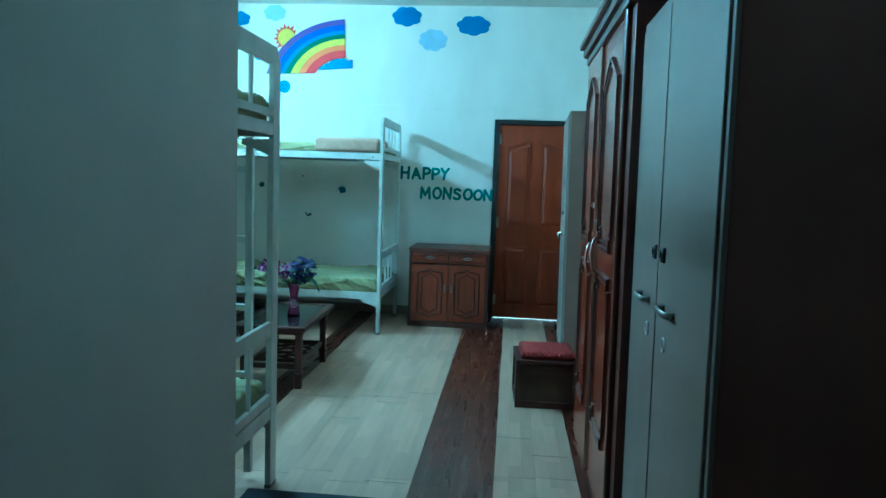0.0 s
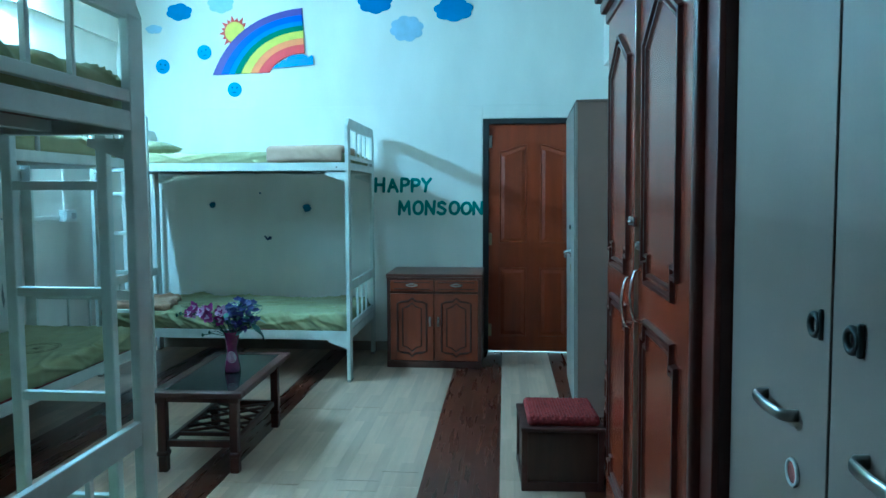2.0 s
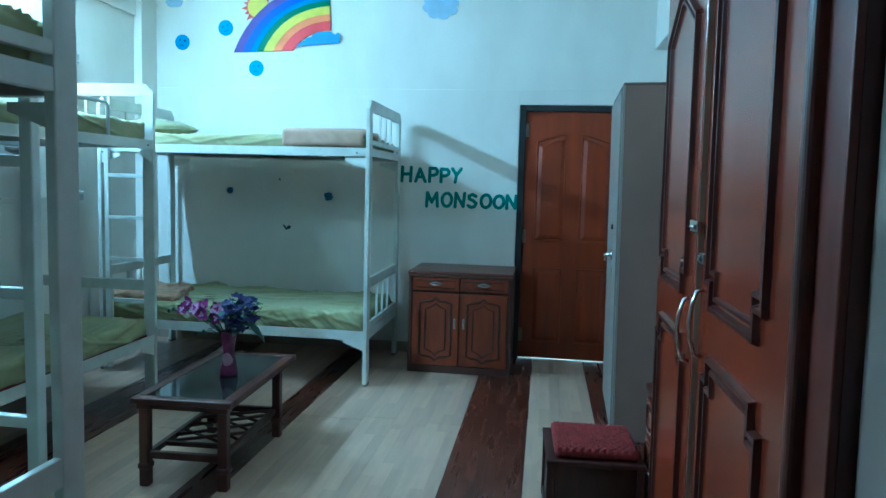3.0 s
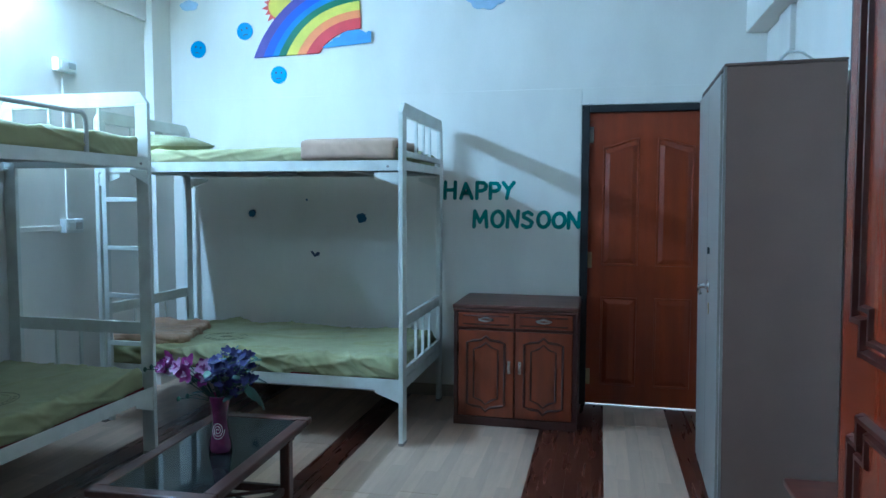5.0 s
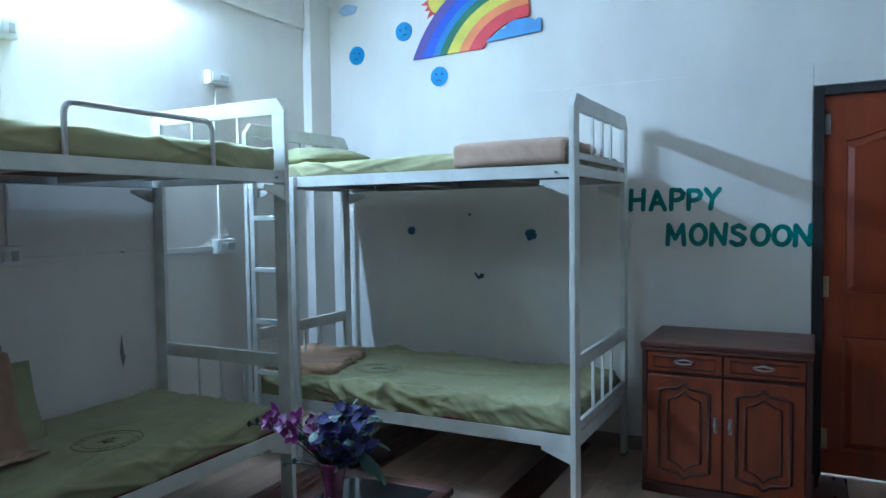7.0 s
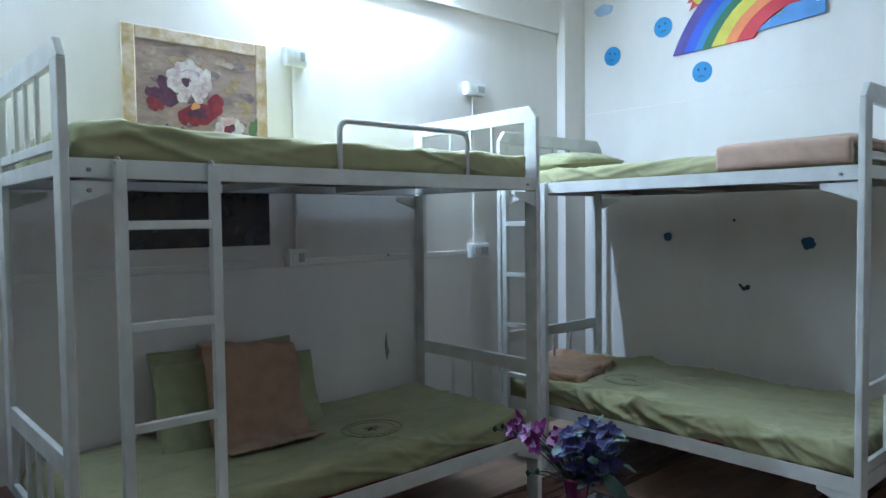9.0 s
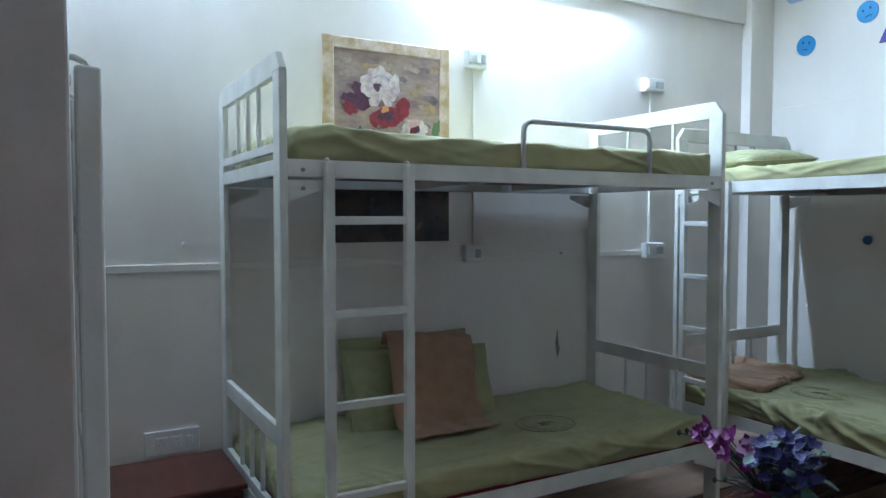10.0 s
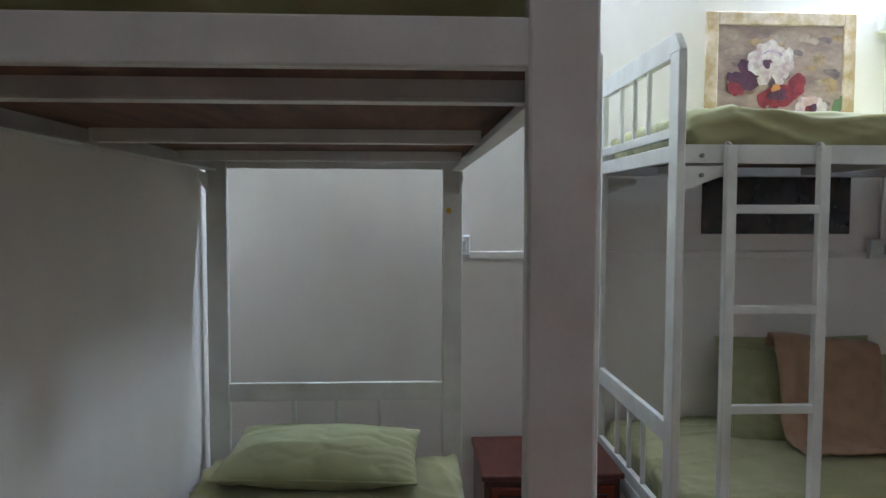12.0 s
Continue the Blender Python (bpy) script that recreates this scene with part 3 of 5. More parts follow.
def wardrobe(m, w, d, h):
    c = thing("wardrobe", "tall polished red-wood wardrobe with dark mouldings", "wardrobe", m)
    part("body", rbox(0.006, d, -0.040, w, 0.0, h - 0.12, 0.004), DARKRED, c)
    part("side_post", rbox(-0.004, 0.010, -0.040, 0.050, 0.0, h - 0.12, 0.003), surface("dark_red_post", (0.105, 0.018, 0.010), 0.42, 0, 0.15, 3, 40, 0.02, stretch=(6, 6, 0.6)), c, "dark red side post")
    part("corner_bead", rbox(-0.026, 0.008, 0.046, 0.081, 0.0, h - 0.12, 0.013, 4), DARKRED, c, "rounded dark bead")
    part("side_post", rbox(-0.016, 0.010, w - 0.055, w, 0.0, h - 0.12, 0.006), DARKRED, c)
    part("cornice", join(rbox(-0.035, d, -0.045, w + 0.005, h - 0.14, h - 0.10, 0.008), rbox(-0.055, d, -0.060, w + 0.02, h - 0.10, h - 0.055, 0.012), rbox(-0.075, d, -0.070, w + 0.035, h - 0.055, h - 0.02, 0.010), rbox(-0.060, d, -0.064, w + 0.025, h - 0.02, h, 0.006)), DARKRED, c)
    part("plinth", rbox(-0.010, 0.006, 0.081, w - 0.055, 0.0, 0.06, 0.003), DARKRED, c)
    mid = 0.715
    for k, (a, b, x, ya, yb) in enumerate(((0.083, mid - 0.002, -0.016, 0.195, 0.635), (mid + 0.004, w - 0.057, -0.030, 0.790, 1.200))):
        door = part("door", rbox(x, 0.004, a, b, 0.065, h - 0.145, 0.003), REDWOOD, c, ("", "door standing slightly ajar")[k])
        n, yc = 0.044, (ya + yb) / 2
        upper = [(ya, 1.212), (ya + n, 1.212), (ya + n, 1.158), (yb - n, 1.158), (yb - n, 1.212), (yb, 1.212), (yb, 1.862), (yc + 0.022, 1.965), (yc - 0.022, 1.965), (ya, 1.862)]
        lower = [(ya, 0.40), (ya + n, 0.40), (ya + n, 0.345), (yb - n, 0.345), (yb - n, 0.40), (yb, 0.40), (yb, 1.012), (yb - n, 1.012), (yb - n, 1.062), (ya + n, 1.062), (ya + n, 1.012), (ya, 1.012)]
        for outline in (upper, lower):
            for name, e, wd, deep in (("moulding", 0.010, 0.020, 0.013), ("inner_moulding", 0.034, 0.016, 0.008)):
                moulding(inset(outline, e), 0, wd, deep, DARKRED, door, name).location.x = x + 0.0005
        hy, z = mid + (-0.032, 0.040)[k], (1.034, 1.004)[k]
        arc = [(x, hy, z), (x - 0.016, hy, z + 0.006), (x - 0.025, hy, z + 0.039), (x - 0.030, hy, z + 0.081), (x - 0.025, hy, z + 0.123), (x - 0.016, hy, z + 0.156), (x, hy, z + 0.162)]
        part("handle", tube(arc, [0.006, 0.006, 0.007, 0.008, 0.007, 0.006, 0.006], 12, False, 0.8), CHROME, door, "curved chrome bow handle")
        if k == 1:
            part("edge_band", rbox(x + 0.002, 0.003, a - 0.002, a + 0.001, 0.07, h - 0.15, 0.0005), surface("bare_board_edge", (0.34, 0.25, 0.18), 0.7), door, "bare pale board edge")
            part("latch", join(rbox(x - 0.010, x + 0.002, mid - 0.034, mid + 0.045, 1.327, 1.357, 0.003), tube([(x - 0.012, mid - 0.03, 1.342), (x - 0.012, mid + 0.06, 1.339)], 0.005, 8)), CHROME, door, "small chrome bolt")
        else:
            part("lock_plate", join(rbox(x - 0.008, x + 0.002, mid - 0.045, mid - 0.004, 1.255, 1.280, 0.002), tube([(x - 0.004, mid - 0.022, 1.268), (x - 0.014, mid - 0.022, 1.268)], 0.008, 12)), PEWTER, door, "small steel cupboard lock")
    return c


wardrobe(pose(0.398, 2.775, 0, 0, -0.6, 0), 1.325, 0.50, 2.215)

# ---- door to the landing ----


def fielded(pts, steps, y, filled):
    """Rings stepping in from an outline, each at its own depth: a bead, or a panel with a sloping edge."""
    bm = bmesh.new()
    rings = [[bm.verts.new((px, y + deep, pz)) for px, pz in (inset(pts, e) if e else pts)] for e, deep in steps]
    for p, q in zip(rings, rings[1:]):
        for k in range(len(p)):
            n = (k + 1) % len(p)
            bm.faces.new((p[k], p[n], q[n], q[k]))
    if filled:
        bm.faces.new(rings[-1])
    bmesh.ops.recalc_face_normals(bm, faces=bm.faces[:])
    return bm


def room_door():
    d = tagged(new("door_1"), "closed varnished teak panel door in a black frame", "door", "", "structure")
    y = NORTH
    jamb, head = 0.052, 0.048
    part("jamb", rbox(DOOR_X0, DOOR_X0 + jamb, y - 0.018, y + 0.10, 0.0, DOOR_TOP, 0.004), BLACK, d, "black painted door frame")
    part("jamb", rbox(DOOR_X1 - jamb, DOOR_X1, y - 0.018, y + 0.10, 0.0, DOOR_TOP, 0.004), BLACK, d)
    part("lintel", rbox(DOOR_X0 + jamb, DOOR_X1 - jamb, y - 0.018, y + 0.10, DOOR_TOP - head, DOOR_TOP, 0.004), BLACK, d)
    x0, x1 = DOOR_X0 + jamb - 0.002, DOOR_X1 - jamb + 0.002
    leaf = part("leaf", rbox(x0, x1, y + 0.012, y + 0.046, 0.009, DOOR_TOP - head + 0.002, 0.003), DOORWOOD, d)
    w = x1 - x0
    cols = ((x0 + 0.095, x0 + w / 2 - 0.058), (x0 + w / 2 + 0.058, x1 - 0.095))
    for k, (a, b) in enumerate(cols):
        for z0, z1, arch in ((0.985, 1.80, True), (0.145, 0.765, False)):
            top = [(a, z1), (b, z1)]
            if arch:
                top = []
                for i in range(13):
                    u = i / 12
                    f = u if k == 0 else 1 - u
                    top.append((a + (b - a) * u, z1 + 0.058 * f * f * (3 - 2 * f)))
            pts = [(a, z0), (b, z0)] + top[::-1]
            part("panel_moulding", fielded(pts, ((0.0, 0.013), (0.003, 0.006), (0.010, 0.006), (0.015, 0.0115)), y, False), DOORWOOD, leaf)
            part("panel", fielded(inset(pts, 0.0155), ((0.0, 0.0115), (0.030, 0.001), (0.036, 0.0005)), y, True), DOORWOOD, leaf, "raised and fielded panel")
    for z in (1.88, 1.02, 0.20):
        part("hinge", join(rbox(x0 - 0.006, x0 + 0.030, y + 0.006, y + 0.013, z - 0.055, z + 0.055, 0.002), tube([(x0 - 0.004, y + 0.004, z - 0.055), (x0 - 0.004, y + 0.004, z + 0.055)], 0.006, 8)), CHROME if z > 1.5 else BRASS, leaf, "steel hinge")
    part("threshold", rbox(DOOR_X0 + jamb, DOOR_X1 - jamb, y - 0.005, y + 0.19, -0.010, 0.003, 0.002), surface("pale_threshold_marble", (0.62, 0.60, 0.58), 0.35), d, "pale stone threshold")


room_door()


# ---- sideboard ----
def sideboard(m):
    c = thing("sideboard", "low wooden sideboard with two drawers and two doors", "sideboard", m)
    W, D, H = 0.775, 0.56, 0.775
    part("body", rbox(0.0, W, 0.018, D, 0.0, H - 0.03, 0.004), CABEDGE, c)
    part("top", join(rbox(-0.006, W + 0.006, -0.010, D, H - 0.024, H, 0.007, 3), rbox(-0.004, W + 0.004, -0.006, D, H - 0.042, H - 0.027, 0.004)), CABTOP, c, "reddish walnut top")
    part("plinth", rbox(-0.002, W + 0.002, 0.004, 0.02, 0.0, 0.055, 0.004), CABEDGE, c)
    part("stile", rbox(0.0, 0.026, 0.004, 0.02, 0.055, H - 0.042, 0.003), CABEDGE, c)
    part("stile", rbox(W - 0.026, W, 0.004, 0.02, 0.055, H - 0.042, 0.003), CABEDGE, c)
    mid = W / 2
    for k, (a, b) in enumerate(((0.030, mid - 0.004), (mid + 0.004, W - 0.030))):
        dr = part("drawer", rbox(a, b, 0.0, 0.02, 0.632, 0.726, 0.004), CABWOOD, c)
        cx = (a + b) / 2
        part("drawer_bead", tube([(a + 0.03, 0.0, 0.652), (b - 0.03, 0.0, 0.652), (b - 0.03, 0.0, 0.706), (a + 0.03, 0.0, 0.706)], 0.005, 6, True), CABEDGE, dr)
        part("drawer_pull", join(tube([(cx - 0.042, 0.0, 0.682), (cx - 0.032, -0.018, 0.679), (cx, -0.024, 0.676), (cx + 0.032, -0.018, 0.679), (cx + 0.042, 0.0, 0.682)], [0.006, 0.005, 0.006, 0.005, 0.006], 8), tube([(cx - 0.05, -0.002, 0.683), (cx, -0.002, 0.695), (cx + 0.05, -0.002, 0.683)], [0.004, 0.007, 0.004], 8)), PEWTER, dr, "dull silver bow pull")
        door = part("door", rbox(a, b, 0.0, 0.02, 0.062, 0.612, 0.004), CABWOOD, c)
        za, zb = 0.062, 0.612
        for inset, wd in ((0.058, 0.009), (0.100, 0.0065)):
            xa, xb, z0, z1 = a + inset, b - inset, za + inset, zb - inset
            t = 0.030
            pts = [(xa, z0 + 0.02), (xa + 0.035, z0 + 0.008), (cx - t, z0 + 0.002), (cx, z0 - 0.024), (cx + t, z0 + 0.002), (xb - 0.035, z0 + 0.008), (xb, z0 + 0.02), (xb, z1 - 0.02), (xb - 0.035, z1 - 0.008), (cx + t, z1 - 0.002), (cx, z1 + 0.024), (cx - t, z1 - 0.002), (xa + 0.035, z1 - 0.008), (xa, z1 - 0.02)]
            part("door_moulding", tube([(px, 0.0, pz) for px, pz in pts], wd, 6, True), CABEDGE, door, "dark shaped moulding")
        hx = b - 0.030 if k == 0 else a + 0.030
        part("knob_pull", join(tube([(hx, 0.0, 0.362), (hx, -0.020, 0.368), (hx, -0.024, 0.385), (hx, -0.020, 0.402), (hx, 0.0, 0.408)], [0.006, 0.006, 0.009, 0.006, 0.006], 8), rbox(hx - 0.009, hx + 0.009, -0.003, 0.001, 0.345, 0.425, 0.002)), PEWTER, door, "small dull silver pull")
    return c


sideboard(pose(-0.998, 6.925, 0))


# ---- coffee table ----
def coffee_table(m):
    t = thing("coffee_table", "dark wooden coffee table with a glass top and lattice shelf", "coffee table", m)
    W, D, H = 0.475, 0.935, 0.425
    part("top_border", join(rbox(0, W, 0, 0.055, H - 0.028, H, 0.006), rbox(0, W, D - 0.055, D, H - 0.028, H, 0.006), rbox(0, 0.055, 0.053, D - 0.053, H - 0.028, H - 0.0005, 0.006), rbox(W - 0.055, W, 0.053, D - 0.053, H - 0.028, H - 0.0005, 0.006)), TABLEWOOD, t)
    glass = bpy.data.materials.new("smoked_glass")
    glass.use_nodes = True
    b = glass.node_tree.nodes["Principled BSDF"]
    b.inputs["Base Color"].default_value = (0.05, 0.055, 0.055, 1)
    b.inputs["Roughness"].default_value = 0.06
    b.inputs["Transmission Weight"].default_value = 0.75
    b.inputs["IOR"].default_value = 1.38
    pane = part("glass_top", rbox(0.050, W - 0.050, 0.050, D - 0.050, H - 0.011, H - 0.004, 0.001), glass, t, "smoky glass pane")
    # board added under the pane to make the glass look dark
    part("under_board", rbox(0.056, W - 0.056, 0.056, D - 0.056, H - 0.026, H - 0.020, 0.001), surface("dark_glass_backing", (0.018, 0.016, 0.015), 0.6, 0, 0.25, 12, 80), t)
    part("apron", join(rbox(0.04, W - 0.04, 0.030, 0.050, H - 0.058, H - 0.027, 0.003), rbox(0.04, W - 0.04, D - 0.050, D - 0.030, H - 0.058, H - 0.027, 0.003), rbox(0.030, 0.050, 0.04, D - 0.04, H - 0.058, H - 0.027, 0.003), rbox(W - 0.050, W - 0.030, 0.04, D - 0.04, H - 0.058, H - 0.027, 0.003)), TABLEWOOD, t)
    legx = (0.050, W - 0.050)
    for lx in legx:
        for ly in (0.046, D - 0.180):
            s = 0.023
            leg = join(rbox(lx - 0.030, lx + 0.030, ly - 0.030, ly + 0.030, H - 0.058, H - 0.028, 0.006), rbox(lx - s, lx + s, ly - s, ly + s, 0.10, H - 0.055, 0.006), rbox(lx - 0.029, lx + 0.029, ly - 0.029, ly + 0.029, 0.082, 0.112, 0.010, 3), rbox(lx - s, lx + s, ly - s, ly + s, 0.0, 0.086, 0.006))
            part("leg", leg, TABLEWOOD, t)
    y0, y1 = 0.046, D - 0.180
    z = 0.150
    part("shelf_rail", rbox(0.075, W - 0.075, y0 - 0.014, y0 + 0.014, z - 0.018, z + 0.016, 0.004), TABLEWOOD, t)
    part("shelf_rail", rbox(0.075, W - 0.075, y1 - 0.014, y1 + 0.014, z - 0.018, z + 0.016, 0.004), TABLEWOOD, t)
    part("shelf_rail", rbox(0.050, 0.076, y0, y1, z - 0.016, z + 0.014, 0.004), TABLEWOOD, t)
    part("shelf_rail", rbox(W - 0.076, W - 0.050, y0, y1, z - 0.016, z + 0.014, 0.004), TABLEWOOD, t)
    part("shelf_rail", rbox(0.075, W - 0.075, y0 + 0.13, y0 + 0.155, z - 0.010, z + 0.010, 0.003), TABLEWOOD, t)
    ya, yb, xa, xb = y0 + 0.155, y1 - 0.014, 0.076, W - 0.076
    n = 4
    for k in range(n):
        for s in (1, -1):
            c = ya + (k + 0.5) * (yb - ya) / n
            h = (yb - ya) / n / 2 * 1.7
            p, q = (xa, max(ya, min(yb, c - s * h))), (xb, max(ya, min(yb, c + s * h)))
            part("lattice_slat", tube([(*p, z + 0.003 * s), (*q, z + 0.003 * s)], 0.009, 4), TABLEWOOD, t)
    return t


coffee_table(pose(-1.835, 4.632, 0, 0, 0, 2))

# ---- vase with artificial flowers ----
VASE_AT = pose(-1.578, 5.098, 0.4215)
vase_glaze = surface("purple_glaze", (0.16, 0.022, 0.075), 0.16, 0, 0.35, 18, 60, 0.02, tint=(0.05, 0.010, 0.045), coat=0.6)
vase = thing("vase", "glossy purple vase with a pale spiral on the table", "vase", VASE_AT)
profile = [(0.040, 0.0), (0.046, 0.004), (0.045, 0.02), (0.036, 0.07), (0.030, 0.115), (0.031, 0.15), (0.038, 0.19), (0.045, 0.222), (0.047, 0.230), (0.043, 0.230), (0.036, 0.19), (0.028, 0.15), (0.010, 0.14)]
part("body", lathe(profile), vase_glaze, vase)
spiral = []
for k in range(64):
    a, r = k * 0.30, 0.0025 + k * 0.00038
    ang, hz = -1.35 + r * math.cos(a) / 0.034, 0.092 + r * 1.35 * math.sin(a)
    rr = 0.0355 + (0.046 - 0.0345) * max(0, (0.07 - hz) / 0.05) - 0.004 * max(0, (hz - 0.085) / 0.035)
    spiral.append((rr * math.cos(ang), rr * math.sin(ang), hz))
part("spiral", tube(spiral, 0.0016, 5), surface("pale_pink_enamel", (0.72, 0.50, 0.56), 0.35), vase, "pale pink spiral line")


def petal(bm, m, lx, ly, cup, nseg=4):
    """A leaf or petal growing along +x, with thickness from its curve."""
    rows = []
    for i in range(nseg + 1):
        u = i / nseg
        w = ly * math.sin(math.pi * min(0.97, 0.06 + u * 0.94)) ** 0.75
        rows.append([bm.verts.new(m @ Vector((u * lx, s * w, cup * (u * u - 0.4 * u) + abs(s) * cup * 0.35))) for s in (-1, 0, 1)])
    for a, b in zip(rows, rows[1:]):
        for k in range(2):
            f = bm.faces.new((a[k], a[k + 1], b[k + 1], b[k]))
            f.smooth = True


PETAL_PURPLE = surface("magenta_silk", (0.28, 0.016, 0.22), 0.6, 0, 0.3, 30, 120, 0.1, island=0.5)
PETAL_PALE = surface("pale_lilac_silk", (0.62, 0.36, 0.62), 0.6, 0, 0.2, 30, 120, 0.1, island=0.3)
PETAL_BLUE = surface("violet_blue_silk", (0.030, 0.024, 0.145), 0.6, 0, 0.3, 30, 120, 0.1, island=0.6)
LEAF = surface("dark_green_silk_leaf", (0.030, 0.085, 0.055), 0.55, 0, 0.3, 25, 90, 0.1, island=0.6)
LEAF_GREY = surface("grey_green_silk_leaf", (0.10, 0.16, 0.15), 0.55, 0, 0.3, 25, 90, 0.1, island=0.5)
rnd = random.Random(11)
bouquet = thing("flower_bouquet", "artificial magenta orchids and violet-blue flowers in a vase", "flowers", VASE_AT)
stems = []


def flower(c, facing, r, material, n, cup, name):
    bm = bmesh.new()
    q = Vector(facing).to_track_quat("Z", "Y").to_matrix().to_4x4()
    spin = rnd.uniform(0, 6)
    for k in range(n):
        big = 1.0 if (n > 4 and k % 2 == 0) or n <= 4 else 0.8
        petal(bm, Matrix.Translation(c) @ q @ pose(0, 0, 0, 0, 0, math.degrees(spin) + 360 * k / n), r * big, r * 0.42 * big, cup * r)
    part(name, bm, material, bouquet)


# orchid spray leaning towards -x
for k in range(11):
    u = k / 10
    c = Vector((-0.035 - 0.20 * u + rnd.uniform(-0.02, 0.02), -0.05 + rnd.uniform(-0.035, 0.035), 0.325 + 0.045 * math.sin(2.6 * u) + rnd.uniform(-0.045, 0.03) * (1 - u * 0.6)))
    stems.append([(0, 0, 0.18), (c.x * 0.4, c.y * 0.4, 0.28), tuple(c)])
    face = (rnd.uniform(-0.5, 0.5), -1, rnd.uniform(-0.1, 0.7))
    flower(c, face, rnd.uniform(0.032, 0.044), PETAL_PURPLE if k % 5 else PETAL_PALE, 5, 0.35, "orchid_flower")
    flower(c + Vector((0, -0.006, 0)), face, 0.016, PETAL_PALE if k % 5 else PETAL_PURPLE, 3, 0.8, "orchid_lip")
for k in range(4):
    c = Vector((-0.27 - 0.01 * k + rnd.uniform(-0.01, 0.01), -0.06 + rnd.uniform(-0.02, 0.02), 0.335 - 0.004 * k))
    if k > 1:
        c = Vector((-0.10 - 0.04 * (k - 2), -0.07, 0.235 - 0.015 * (k - 2)))
    stems.append([(-0.02, 0, 0.2), (c.x * 0.6, c.y, c.z + 0.01), tuple(c)])
    part("orchid_bud", lathe([(0.002, -0.010), (0.007, -0.004), (0.008, 0.003), (0.003, 0.011)], 8, c.x, c.y), LEAF, bouquet).location.z = c.z
# blue flowers and leaves
for k in range(80):
    a, e = rnd.uniform(0, 2 * math.pi), rnd.uniform(0, 1)
    c = Vector((0.055 + 0.095 * math.cos(a) * math.sqrt(e), -0.01 + 0.09 * math.sin(a) * math.sqrt(e), 0.325 + rnd.uniform(-0.075, 0.085) * (1.15 - 0.5 * e)))
    if k % 3 == 0:
        stems.append([(0, 0, 0.18), (c.x * 0.5, c.y * 0.5, 0.27), tuple(c)])
    face = (c.x - 0.05 + rnd.uniform(-0.3, 0.3), c.y - 0.05 + rnd.uniform(-0.5, 0.1), rnd.uniform(0.0, 0.8))
    flower(c, face, rnd.uniform(0.018, 0.027), PETAL_BLUE, 5, 0.3, "blue_flower")
for k in range(54):
    a, e = rnd.uniform(0, 2 * math.pi), rnd.uniform(0.2, 1)
    c = Vector((0.045 + 0.11 * math.cos(a) * e, -0.005 + 0.10 * math.sin(a) * e, 0.295 + rnd.uniform(-0.07, 0.09)))
    bm = bmesh.new()
    q = Vector((c.x - 0.03 + rnd.uniform(-0.1, 0.1), c.y + rnd.uniform(-0.1, 0.1), rnd.uniform(-0.06, 0.1))).to_track_quat("X", "Z").to_matrix().to_4x4()
    petal(bm, Matrix.Translation(c) @ q, rnd.uniform(0.036, 0.058), rnd.uniform(0.012, 0.019), rnd.uniform(-0.02, 0.02), 5)
    part("leaf", bm, LEAF if k % 3 else LEAF_GREY, bouquet)
for k in range(3):
    bm = bmesh.new()
    petal(bm, pose(0.135 + 0.012 * k, -0.03 + 0.02 * k, 0.285 - 0.02 * k, 0, 35 + 12 * k, -20 + 25 * k), 0.075, 0.026, -0.02, 5)
    part("leaf", bm, LEAF, bouquet)
for s in stems:
    part("stem", tube(s, 0.0022, 5), LEAF, bouquet)


# ---- box stool ----
def stool(m):
    s = thing("box_stool", "dark wooden box stool with a maroon cushion pad", "stool", m)
    W, D, H = 0.395, 0.40, 0.312
    part("body", rbox(0.012, W - 0.012, 0.012, D - 0.012, 0.0, H - 0.01, 0.003), DARKBOX, s)
    for x in (0, W - 0.03):
        for y in (0, D - 0.03):
            part("corner_post", rbox(x, x + 0.03, y, y + 0.03, 0.0, H - 0.012, 0.004), CABEDGE, s)
    part("base_rail", join(rbox(0.028, W - 0.028, 0.002, 0.014, 0.0, 0.045, 0.003), rbox(0.002, 0.014, 0.028, D - 0.028, 0.0, 0.045, 0.003)), CABEDGE, s)
    part("lid", rbox(-0.004, W + 0.004, -0.004, D + 0.004, H - 0.022, H, 0.006), CABEDGE, s)
    pad = soft_box(W - 0.05, D - 0.06, 0.046, 0.021, 84, 84, 0.004, 9.0)
    for v in pad.verts:
        if v.co.z > 0.03:
            v.co.z += 0.0032 * (math.sin(v.co.x * 210 + v.co.y * 210) + math.sin(v.co.x * 210 - v.co.y * 210))
    ob = part("cushion_pad", pad, CUSHION, s, "maroon quilted cushion pad")
    ob.location = (W / 2 + 0.006, D / 2, H - 0.002)
    return s


stool(pose(0.044, 4.580, 0, 0, 0, 2.5))


TOPWOOD = surface("worn_red_top", (0.095, 0.020, 0.012), 0.3, 0, 0.3, 7, 40, 0.05, tint=(0.055, 0.013, 0.009), coat=0.15, stretch=(1, 3, 1))


